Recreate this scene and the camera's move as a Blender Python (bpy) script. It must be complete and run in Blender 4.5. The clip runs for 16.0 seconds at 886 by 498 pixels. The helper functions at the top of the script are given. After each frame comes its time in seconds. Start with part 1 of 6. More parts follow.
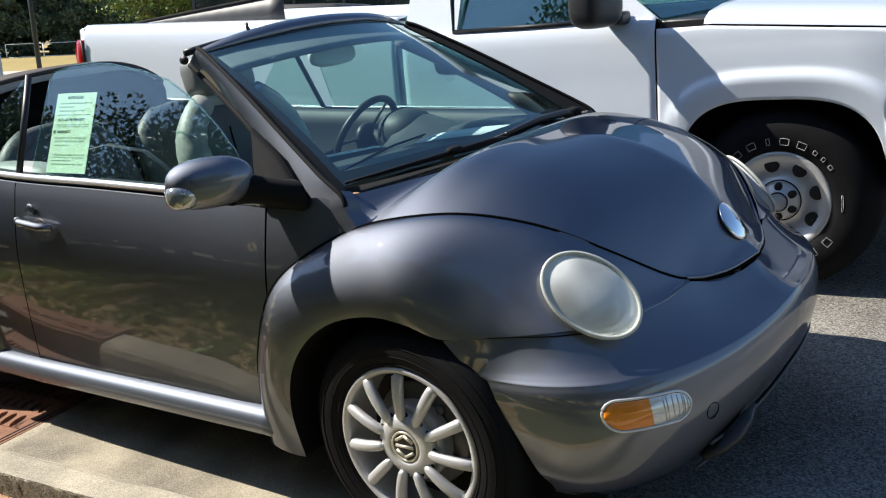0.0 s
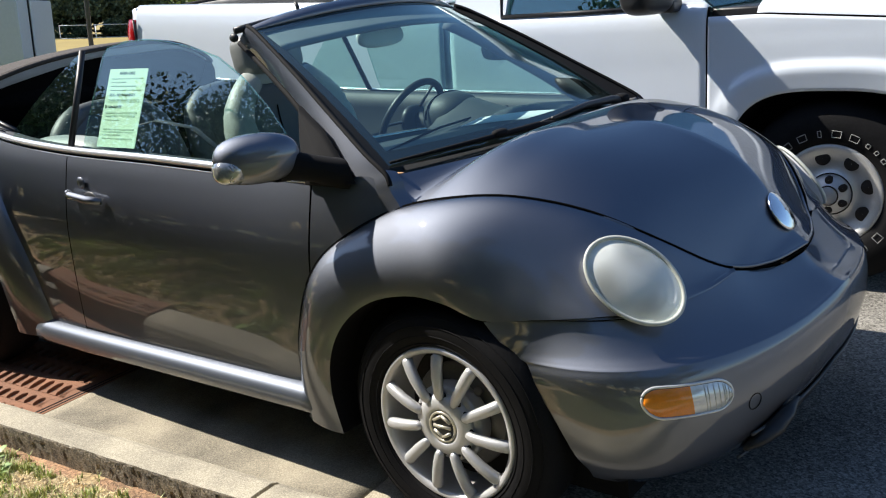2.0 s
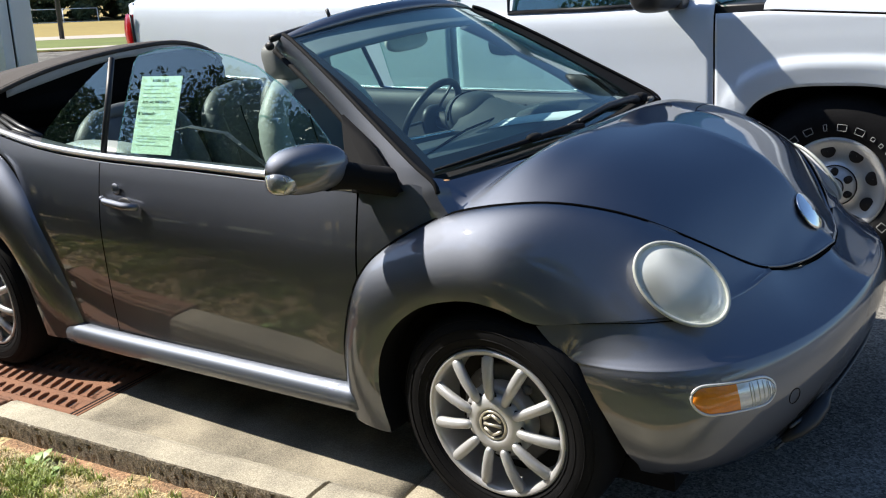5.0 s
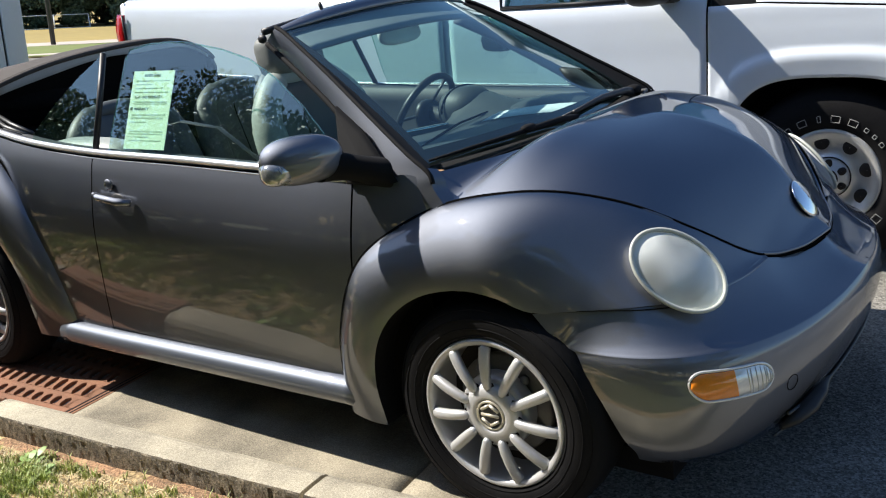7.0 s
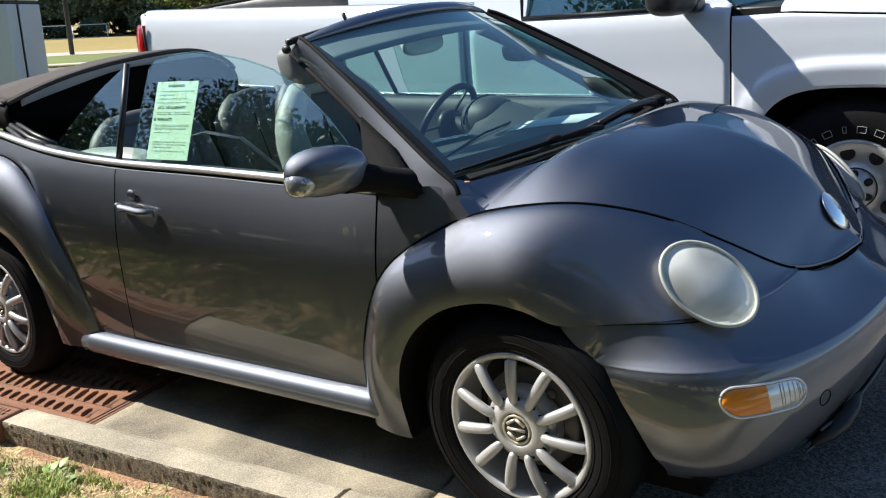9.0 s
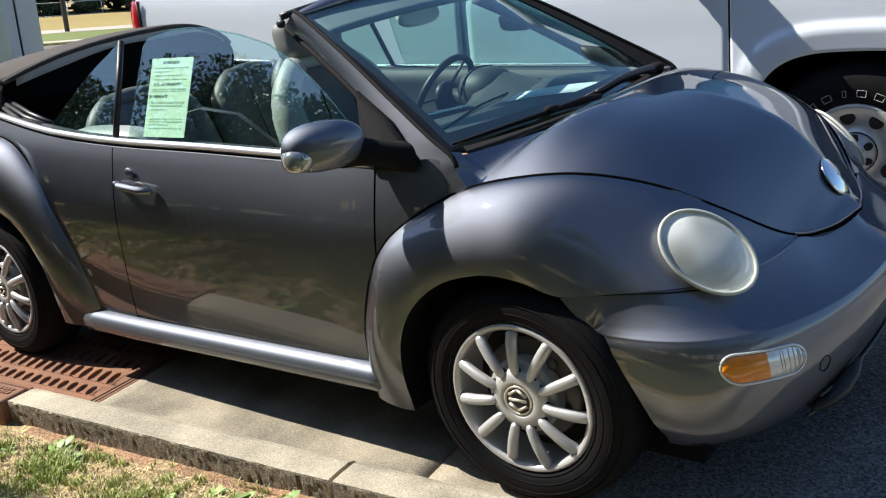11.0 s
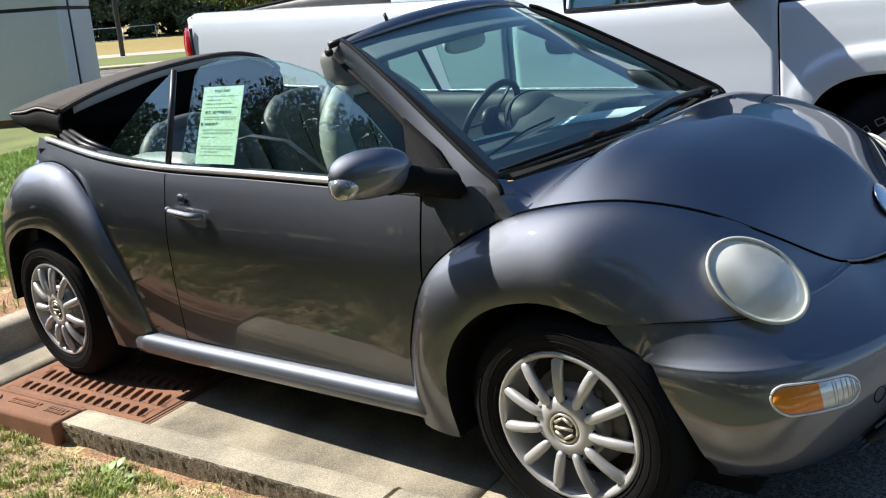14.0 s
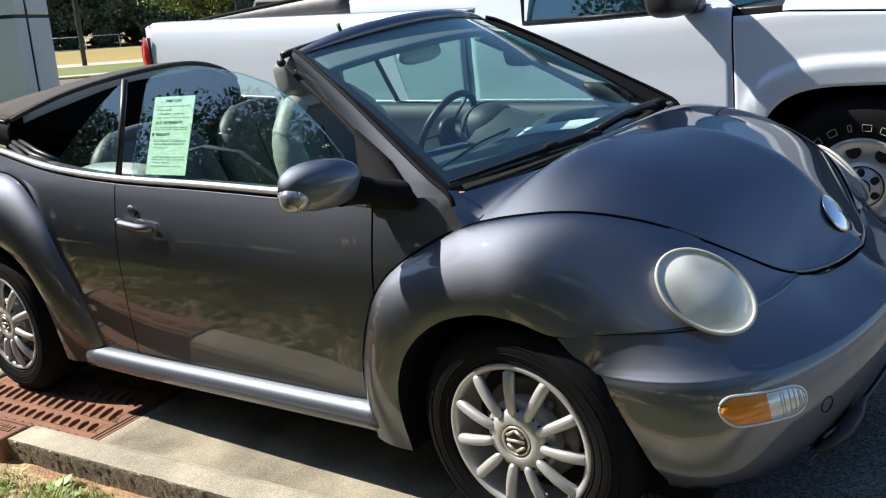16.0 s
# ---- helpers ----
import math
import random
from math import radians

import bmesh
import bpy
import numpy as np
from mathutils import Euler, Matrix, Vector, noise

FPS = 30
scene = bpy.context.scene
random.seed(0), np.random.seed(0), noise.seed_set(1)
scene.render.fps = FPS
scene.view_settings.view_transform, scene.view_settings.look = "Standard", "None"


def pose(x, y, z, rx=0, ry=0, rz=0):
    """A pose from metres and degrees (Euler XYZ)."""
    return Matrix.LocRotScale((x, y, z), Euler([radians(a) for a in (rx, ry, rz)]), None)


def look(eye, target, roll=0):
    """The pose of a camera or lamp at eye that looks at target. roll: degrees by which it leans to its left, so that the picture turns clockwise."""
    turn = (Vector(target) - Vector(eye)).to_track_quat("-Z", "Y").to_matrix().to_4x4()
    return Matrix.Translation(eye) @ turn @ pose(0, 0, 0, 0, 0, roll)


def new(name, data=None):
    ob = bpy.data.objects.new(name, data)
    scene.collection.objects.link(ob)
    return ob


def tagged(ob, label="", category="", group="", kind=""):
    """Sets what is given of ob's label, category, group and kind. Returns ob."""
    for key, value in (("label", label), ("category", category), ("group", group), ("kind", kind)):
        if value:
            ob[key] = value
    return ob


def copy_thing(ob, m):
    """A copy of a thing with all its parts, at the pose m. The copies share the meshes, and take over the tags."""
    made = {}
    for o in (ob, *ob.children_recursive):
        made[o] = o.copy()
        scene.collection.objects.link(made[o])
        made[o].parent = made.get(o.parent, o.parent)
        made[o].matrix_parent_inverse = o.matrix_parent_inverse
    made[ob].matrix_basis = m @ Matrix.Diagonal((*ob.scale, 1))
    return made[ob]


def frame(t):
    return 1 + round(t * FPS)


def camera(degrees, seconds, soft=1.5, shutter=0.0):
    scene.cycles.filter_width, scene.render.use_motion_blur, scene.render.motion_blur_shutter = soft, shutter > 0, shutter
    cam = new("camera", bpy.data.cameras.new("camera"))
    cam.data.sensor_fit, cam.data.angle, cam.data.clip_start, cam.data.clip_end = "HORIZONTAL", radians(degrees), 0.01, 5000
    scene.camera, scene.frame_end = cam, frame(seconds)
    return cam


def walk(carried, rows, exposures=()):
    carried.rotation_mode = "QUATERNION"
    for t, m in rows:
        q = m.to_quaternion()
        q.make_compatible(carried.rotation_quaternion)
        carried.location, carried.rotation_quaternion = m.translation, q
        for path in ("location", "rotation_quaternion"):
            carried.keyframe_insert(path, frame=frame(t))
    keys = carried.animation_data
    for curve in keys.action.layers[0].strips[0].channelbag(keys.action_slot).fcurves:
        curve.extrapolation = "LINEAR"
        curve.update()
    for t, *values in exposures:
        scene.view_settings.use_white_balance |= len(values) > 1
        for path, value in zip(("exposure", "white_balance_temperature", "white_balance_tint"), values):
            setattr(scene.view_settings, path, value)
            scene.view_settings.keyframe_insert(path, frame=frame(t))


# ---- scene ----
cam = camera(51.6, 16.0, soft=1.15)
# the car park falls towards its drain: LOT turns its own level into the true one
LOT = Matrix.Rotation(radians(3.70), 4, (0.8005, -0.5421, 0.2556))
PATH = [
    (0, (1.347, -2.442, 1.376), (0.217, -0.875, 0.858), -5.7),
    (0.5, (1.351, -2.448, 1.375), (0.157, -0.927, 0.861), -5.9),
    (1, (1.344, -2.445, 1.369), (0.145, -0.937, 0.832), -5.9),
    (1.5, (1.339, -2.45, 1.361), (0.123, -0.954, 0.828), -5.2),
    (2, (1.344, -2.449, 1.357), (0.144, -0.94, 0.824), -4.8),
    (2.5, (1.335, -2.454, 1.362), (0.229, -0.891, 0.783), -4.8),
    (3, (1.308, -2.491, 1.419), (0.289, -0.901, 0.759), -4.5),
    (3.5, (1.29, -2.542, 1.498), (0.198, -0.985, 0.88), -6.1),
    (3.7, (1.285, -2.557, 1.522), (0.267, -1.202, 0.984), -5.8),
    (5.8, (1.216, -2.609, 1.421), (0.051, -1.05, 0.847), -5.1),
    (6, (1.216, -2.609, 1.421), (0.077, -1.066, 0.856), -5.4),
    (6.5, (1.224, -2.603, 1.421), (0.096, -1.059, 0.834), -6.0),
    (7, (1.227, -2.609, 1.419), (0.086, -1.068, 0.848), -5.7),
    (7.5, (1.216, -2.613, 1.418), (0.06, -1.089, 0.834), -5.7),
    (8, (1.196, -2.617, 1.421), (0.047, -1.091, 0.829), -5.3),
    (8.5, (1.196, -2.613, 1.427), (0.041, -1.081, 0.861), -5.5),
    (9, (1.19, -2.607, 1.423), (0.022, -1.079, 0.874), -5.8),
    (9.5, (1.196, -2.607, 1.423), (0.02, -1.089, 0.864), -6.1),
    (10, (1.188, -2.601, 1.423), (0.016, -1.092, 0.832), -6.4),
    (10.2, (1.188, -2.601, 1.423), (0.019, -1.089, 0.819), -6.6),
    (12.3, (1.207, -2.604, 1.431), (-0.048, -0.983, 0.779), -7.3),
    (12.5, (1.207, -2.604, 1.431), (0.045, -1.086, 0.843), -7.1),
    (13, (1.204, -2.601, 1.432), (0.041, -1.08, 0.856), -6.9),
    (13.5, (1.195, -2.598, 1.433), (0.005, -1.095, 0.865), -7.0),
    (14, (1.199, -2.599, 1.445), (-0.051, -1.139, 0.89), -7.7),
    (14.5, (1.186, -2.614, 1.436), (-0.1, -1.181, 0.896), -7.3),
    (15, (1.194, -2.607, 1.431), (-0.067, -1.155, 0.882), -7.1),
    (15.5, (1.207, -2.582, 1.443), (-0.004, -1.088, 0.895), -7.2),
    (16, (1.221, -2.561, 1.437), (0.026, -1.051, 0.896), -7.2),
]
walk(cam, [(t, LOT @ look(eye, target, roll)) for t, eye, target, roll in PATH])

# ---- sky, sun, exposure ----
SUN = (LOT.to_3x3() @ Vector((0.93, 0.30, -1.0))).normalized()
world = bpy.data.worlds.new("sky")
scene.world = world
world.use_nodes = True
wn = world.node_tree
sky = wn.nodes.new("ShaderNodeTexSky")
sky.sky_type = 'NISHITA'
sky.sun_disc = False
sky.sun_elevation = math.asin(-SUN.z)
sky.sun_rotation = math.atan2(-SUN.x, -SUN.y)
sky.dust_density, sky.ozone_density = 0.6, 6.0
wn.links.new(sky.outputs[0], wn.nodes["Background"].inputs[0])
wn.nodes["Background"].inputs[1].default_value = 0.092
sun = new("sun", bpy.data.lights.new("sun", 'SUN'))
sun.data.energy, sun.data.angle, sun.data.color = 5.0, radians(0.55), (1.0, 0.94, 0.84)
sun.matrix_world = look((0, 0, 20), Vector((0, 0, 20)) + SUN)
scene.view_settings.exposure = 0.72

# ---- materials ----
def mat(name, col, rough=0.5, metal=0.0, var=0.15, scale=8.0, fine=90.0, bump=0.0, coat=0.0, spec=0.5, col2=None, trans=0.0, island=False, speck=0.0):
    """A surface with a broad stain and a fine grain over its colour, and a fine relief."""
    m = bpy.data.materials.new(name)
    m.use_nodes = True
    n, l = m.node_tree.nodes, m.node_tree.links
    b = n["Principled BSDF"]
    b.inputs["Metallic"].default_value = metal
    b.inputs["Specular IOR Level"].default_value = spec
    b.inputs["Coat Weight"].default_value = coat
    b.inputs["Coat Roughness"].default_value = 0.02
    tc = n.new("ShaderNodeTexCoord")
    big, small = n.new("ShaderNodeTexNoise"), n.new("ShaderNodeTexNoise")
    big.inputs["Scale"].default_value, big.inputs["Detail"].default_value = scale, 6
    small.inputs["Scale"].default_value, small.inputs["Detail"].default_value = fine, 4
    l.new(tc.outputs["Object"], big.inputs["Vector"])
    l.new(tc.outputs["Object"], small.inputs["Vector"])
    mix = n.new("ShaderNodeMix")
    mix.data_type = 'FLOAT'
    mix.inputs[0].default_value = 0.45
    l.new(big.outputs[0], mix.inputs[2])
    l.new(small.outputs[0], mix.inputs[3])
    ramp = n.new("ShaderNodeValToRGB")
    ramp.color_ramp.elements[0].position, ramp.color_ramp.elements[1].position = 0.32, 0.68
    lo = [c * (1 - var) for c in col] if col2 is None else col2
    hi = [min(1.0, c * (1 + var)) for c in col]
    ramp.color_ramp.elements[0].color, ramp.color_ramp.elements[1].color = (*lo, 1), (*hi, 1)
    l.new(mix.outputs[0], ramp.inputs[0])
    if speck:
        # pale and dark grains of about half a centimetre
        dots, grade, blend = n.new("ShaderNodeTexVoronoi"), n.new("ShaderNodeValToRGB"), n.new("ShaderNodeMix")
        dots.inputs["Scale"].default_value = fine * 0.9
        l.new(tc.outputs["Object"], dots.inputs["Vector"])
        sep = n.new("ShaderNodeSeparateColor")
        l.new(dots.outputs["Color"], sep.inputs[0])
        e = grade.color_ramp.elements
        e[0].position, e[1].position = 0.0, 1.0
        e[0].color, e[1].color = (1 - speck, 1 - speck, 1 - speck, 1), (1 + speck, 1 + speck, 1 + speck, 1)
        blend.data_type, blend.blend_type = 'RGBA', 'MULTIPLY'
        blend.inputs[0].default_value = 1.0
        l.new(sep.outputs[0], grade.inputs[0])
        l.new(ramp.outputs[0], blend.inputs[6])
        l.new(grade.outputs[0], blend.inputs[7])
        l.new(blend.outputs[2], b.inputs["Base Color"])
    if island:
        geo, hsv, mr = n.new("ShaderNodeNewGeometry"), n.new("ShaderNodeHueSaturation"), n.new("ShaderNodeMapRange")
        l.new(geo.outputs["Random Per Island"], mr.inputs[0])
        mr.inputs[3].default_value, mr.inputs[4].default_value = 0.55, 1.45
        l.new(mr.outputs[0], hsv.inputs["Value"])
        l.new(ramp.outputs[0], hsv.inputs["Color"])
        l.new(hsv.outputs[0], b.inputs["Base Color"])
    elif not speck:
        l.new(ramp.outputs[0], b.inputs["Base Color"])
    rr = n.new("ShaderNodeMapRange")
    rr.inputs[3].default_value, rr.inputs[4].default_value = max(0.0, rough * (1 - 0.5 * var)), min(1.0, rough * (1 + 0.5 * var))
    l.new(big.outputs[0], rr.inputs[0])
    l.new(rr.outputs[0], b.inputs["Roughness"])
    if trans:
        b.inputs["Transmission Weight"].default_value = trans
    if bump:
        bp = n.new("ShaderNodeBump")
        bp.inputs["Strength"].default_value, bp.inputs["Distance"].default_value = 1.0, bump
        l.new(small.outputs[0], bp.inputs["Height"])
        l.new(bp.outputs[0], b.inputs["Normal"])
    return m


def glass_mat(name, tint, amount, rough=0.0):
    """A thin tinted pane: lets most light straight through, mirrors the rest, more so at a slant."""
    m = bpy.data.materials.new(name)
    m.use_nodes = True
    n, l = m.node_tree.nodes, m.node_tree.links
    n.remove(n["Principled BSDF"])
    tr, gl, mx, fr = n.new("ShaderNodeBsdfTransparent"), n.new("ShaderNodeBsdfGlossy"), n.new("ShaderNodeMixShader"), n.new("ShaderNodeLayerWeight")
    tr.inputs[0].default_value = (*tint, 1)
    gl.inputs["Roughness"].default_value = rough
    gl.inputs[0].default_value = (0.84, 1.0, 0.98, 1)
    fr.inputs["Blend"].default_value = 0.5
    pw, mr = n.new("ShaderNodeMath"), n.new("ShaderNodeMapRange")
    pw.operation = 'POWER'
    pw.inputs[1].default_value = 4.5
    mr.inputs[3].default_value = amount
    l.new(fr.outputs["Facing"], pw.inputs[0])
    l.new(pw.outputs[0], mr.inputs[0])
    l.new(mr.outputs[0], mx.inputs[0])
    l.new(tr.outputs[0], mx.inputs[1])
    l.new(gl.outputs[0], mx.inputs[2])
    l.new(mx.outputs[0], n["Material Output"].inputs[0])
    return m


def flake_paint(name, col, rough, least):
    """Metallic paint: flakes that shine over a broad but bounded angle, under a clear glossy coat."""
    m = bpy.data.materials.new(name)
    m.use_nodes = True
    n, l = m.node_tree.nodes, m.node_tree.links
    n.remove(n["Principled BSDF"])
    flake, coat, mx, fr = n.new("ShaderNodeBsdfGlossy"), n.new("ShaderNodeBsdfGlossy"), n.new("ShaderNodeMixShader"), n.new("ShaderNodeLayerWeight")
    flake.distribution = 'BECKMANN'
    flake.inputs["Roughness"].default_value = rough
    coat.inputs["Roughness"].default_value = 0.02
    fr.inputs["Blend"].default_value = 0.5
    slant, gloss = n.new("ShaderNodeMath"), n.new("ShaderNodeMapRange")
    slant.operation = 'POWER'
    slant.inputs[1].default_value = 4.5
    gloss.inputs[3].default_value = least
    l.new(fr.outputs["Facing"], slant.inputs[0])
    l.new(slant.outputs[0], gloss.inputs[0])
    tc, grain, dust, ramp, mr = n.new("ShaderNodeTexCoord"), n.new("ShaderNodeTexNoise"), n.new("ShaderNodeTexNoise"), n.new("ShaderNodeValToRGB"), n.new("ShaderNodeMapRange")
    grain.inputs["Scale"].default_value, grain.inputs["Detail"].default_value = 900, 3
    dust.inputs["Scale"].default_value, dust.inputs["Detail"].default_value = 3, 6
    for t in (grain, dust):
        l.new(tc.outputs["Object"], t.inputs["Vector"])
    ramp.color_ramp.elements[0].position, ramp.color_ramp.elements[1].position = 0.3, 0.7
    ramp.color_ramp.elements[0].color, ramp.color_ramp.elements[1].color = (*[c * 0.86 for c in col], 1), (*[c * 1.14 for c in col], 1)
    l.new(grain.outputs[0], ramp.inputs[0])
    l.new(ramp.outputs[0], flake.inputs[0])
    mr.inputs[3].default_value, mr.inputs[4].default_value = 0.006, 0.045
    l.new(dust.outputs[0], mr.inputs[0])
    l.new(mr.outputs[0], coat.inputs["Roughness"])
    l.new(gloss.outputs[0], mx.inputs[0])
    l.new(flake.outputs[0], mx.inputs[1])
    l.new(coat.outputs[0], mx.inputs[2])
    l.new(mx.outputs[0], n["Material Output"].inputs[0])
    return m


PAINT = flake_paint("grey metallic paint", (0.138, 0.149, 0.179), 0.64, 0.100)
PAINT_SILL = mat("sill paint", (0.10, 0.115, 0.145), 0.50, 0.6, 0.05, 3, 900, coat=1.0)
SEAM = mat("seam shadow gap", (0.006, 0.006, 0.006), 1.0, spec=0.0)
RUBBER = mat("tyre rubber", (0.010, 0.010, 0.011), 0.7, 0, 0.3, 14, 160, bump=0.0006, spec=0.08)
PLASTIC = mat("black plastic", (0.02, 0.02, 0.022), 0.45, 0, 0.2, 12, 400, bump=0.0002)
TRIM = mat("grey plastic", (0.06, 0.062, 0.066), 0.5, 0, 0.15, 12, 400, bump=0.0002)
ALLOY = mat("silver alloy", (0.52, 0.52, 0.525), 0.42, 0.4, 0.08, 10, 300)
CHROME = mat("chrome", (0.90, 0.90, 0.91), 0.10, 1.0, 0.03, 5, 60)
LEATHER = mat("grey leather", (0.085, 0.095, 0.095), 0.5, 0, 0.2, 10, 300, bump=0.0006)
# lightened leather: sunlight on the near seat's side put into colour
LEATHER_SUNLIT = mat("grey leather lightened as sunlit", (0.36, 0.39, 0.36), 0.5, 0, 0.12, 10, 300, bump=0.0006)
DASH = mat("dash plastic", (0.036, 0.042, 0.045), 0.55, 0, 0.2, 10, 500, bump=0.0003)
CANVAS = mat("dark canvas", (0.075, 0.064, 0.058), 0.9, 0, 0.3, 5, 700, bump=0.0008)
HEADREST = mat("mid grey leather", (0.19, 0.20, 0.19), 0.5, 0, 0.15, 10, 300, bump=0.0006)
PALE_PLASTIC = mat("pale grey plastic", (0.85, 0.86, 0.85), 0.5, 0, 0.08, 10, 300)
DISC = mat("dark brake disc", (0.16, 0.155, 0.15), 0.5, 0.5, 0.15, 10, 200)
# lightened copy of the roof lining: bounced light put into its colour
LINER_LIT = mat("roof lining lightened as if lit", (0.58, 0.60, 0.64), 0.85, 0, 0.12, 8, 500, bump=0.0004)
LINER = mat("grey roof lining", (0.23, 0.24, 0.27), 0.85, 0, 0.15, 8, 500, bump=0.0004)
BLACK = mat("dull black plastic", (0.010, 0.010, 0.011), 0.8, 0, 0.2, 12, 400, spec=0.15)
LINING = mat("dark door lining", (0.032, 0.035, 0.038), 0.6, 0, 0.2, 10, 400, bump=0.0003)
CARPET = mat("black carpet", (0.010, 0.010, 0.011), 1.0, spec=0.04)
GLASS = glass_mat("window glass", (0.70, 0.88, 0.83), 0.17)
GLASS_WS = glass_mat("windscreen glass", (0.58, 0.84, 0.80), 0.14)
def lens_mat(name):
    """Old hazy lamp plastic; its white haze also stands in for brightness inside the lamp."""
    m = glass_mat(name, (0.93, 0.96, 0.97), 0.14, 0.02)
    n, l = m.node_tree.nodes, m.node_tree.links
    out = n["Material Output"]
    first = out.inputs[0].links[0].from_socket
    df, mx, nz = n.new("ShaderNodeBsdfDiffuse"), n.new("ShaderNodeMixShader"), n.new("ShaderNodeTexNoise")
    df.inputs[0].default_value = (0.95, 0.99, 0.96, 1)
    nz.inputs["Scale"].default_value, nz.inputs["Detail"].default_value = 1.7, 0
    mr = n.new("ShaderNodeMapRange")
    mr.inputs[1].default_value, mr.inputs[2].default_value = 0.35, 0.65
    mr.inputs[3].default_value, mr.inputs[4].default_value = 0.74, 0.36
    l.new(nz.outputs[0], mr.inputs[0])
    l.new(mr.outputs[0], mx.inputs[0])
    l.new(first, mx.inputs[1])
    l.new(df.outputs[0], mx.inputs[2])
    l.new(mx.outputs[0], out.inputs[0])
    return m


LENS_HAZE = lens_mat("hazy lamp cover")
BOWL = mat("lamp reflector", (0.92, 0.93, 0.94), 0.22, 0.3, 0.03, 12, 60)
LENS_RIM = mat("yellowed lens rim", (0.52, 0.54, 0.50), 0.3, 0, 0.12, 14, 60, coat=0.3)
AMBER = mat("amber lamp plastic", (0.85, 0.26, 0.02), 0.15, 0, 0.10, 30, 200, coat=0.8)
CLEAR = mat("clear lamp plastic", (0.72, 0.72, 0.70), 0.12, 0.3, 0.10, 30, 200, coat=0.8)
LENS_CLEAR = mat("smoky clear lens", (0.42, 0.42, 0.40), 0.10, 0.6, 0.35, 90, 260, coat=1.0)
RUST = mat("rust", (0.42, 0.24, 0.12), 0.9, 0, 0.4, 200, 600)
RED = mat("red lamp plastic", (0.42, 0.008, 0.012), 0.15, 0, 0.10, 20, 200, coat=0.8)
WHITE = mat("white truck paint", (0.70, 0.76, 0.845), 0.30, 0, 0.03, 3, 300, coat=0.8)
STEEL = mat("dull steel wheel", (0.66, 0.66, 0.65), 0.40, 0.45, 0.15, 10, 200)
PAPER = mat("pale green paper", (0.58, 0.78, 0.60), 0.7, 0, 0.04, 6, 200)
PAPER_WHITE = mat("white paper", (0.78, 0.80, 0.82), 0.7, 0, 0.04, 6, 200)
INK = mat("grey print", (0.40, 0.56, 0.43), 0.8)
# green lawn, darkened so that tree shade is put into the colour
LAWN_SHADED = mat("green lawn darkened as shaded", (0.070, 0.085, 0.030), 0.95, 0, 0.35, 0.8, 30)
CONCRETE = mat("kerb concrete", (0.375, 0.335, 0.255), 0.9, 0, 0.62, 5.0, 260, bump=0.0018, speck=0.16)
GUTTER = mat("gutter concrete", (0.295, 0.26, 0.195), 0.9, 0, 0.65, 4.0, 260, bump=0.0016, speck=0.16)
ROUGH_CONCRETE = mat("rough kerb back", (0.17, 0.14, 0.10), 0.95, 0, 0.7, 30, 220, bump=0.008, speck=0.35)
ASPHALT = mat("asphalt", (0.200, 0.190, 0.170), 0.95, 0, 0.8, 1.0, 150, bump=0.005, spec=0.08, speck=0.5)
IRON = mat("rusted cast iron", (0.255, 0.120, 0.068), 0.85, 0.0, 0.35, 7, 180, bump=0.001)
# near-black for the pit, and for shade in wheel holes and sockets
RECESS_DARK = mat("dark recess fill", (0.02, 0.016, 0.014), 0.95)
LAWN_GREEN = mat("green lawn darkened as shaded ground", (0.16, 0.19, 0.055), 0.95, 0, 0.4, 1.6, 60, bump=0.01)
SOIL = mat("red clay soil", (0.38, 0.215, 0.12), 0.95, 0, 0.5, 9, 160, bump=0.008, col2=(0.20, 0.13, 0.07), speck=0.4)
LAWN = mat("lawn ground", (0.46, 0.36, 0.19), 0.95, 0, 0.4, 5, 90, bump=0.012, col2=(0.25, 0.16, 0.075), speck=0.4)
GRASS = mat("grass blades", (0.24, 0.33, 0.065), 0.55, 0, 0.3, 3, 30, island=True, col2=(0.36, 0.34, 0.11))
GRASS_GREEN = mat("lush grass", (0.30, 0.44, 0.085), 0.6, 0, 0.3, 0.8, 20, island=True)
WEED = mat("broad weed leaves", (0.26, 0.38, 0.11), 0.5, 0, 0.25, 10, 60, island=True)
FIELD = mat("dry playing field", (0.34, 0.26, 0.085), 0.95, 0, 0.18, 0.06, 1.2)
PATHWAY = mat("pale path", (0.52, 0.46, 0.40), 0.9, 0, 0.1, 0.4, 8)
BARK = mat("bark", (0.10, 0.075, 0.055), 0.95, 0, 0.35, 6, 40, bump=0.01)
LEAF = mat("dark leaves", (0.115, 0.155, 0.082), 0.6, 0, 0.3, 0.5, 4, island=True)
LEAF_SUN = mat("bright leaves", (0.11, 0.17, 0.035), 0.6, 0, 0.3, 0.5, 4, island=True)
LEAF_BROWN = mat("autumn leaves", (0.12, 0.09, 0.035), 0.6, 0, 0.3, 0.5, 4, island=True)
CLAD = mat("pale metal cladding", (0.62, 0.62, 0.66), 0.42, 0.1, 0.05, 0.8, 30)
DARK = mat("dark painted metal", (0.03, 0.03, 0.032), 0.6)
BRICK = mat("brown brick base", (0.30, 0.17, 0.10), 0.9, 0, 0.3, 4, 60, bump=0.004)

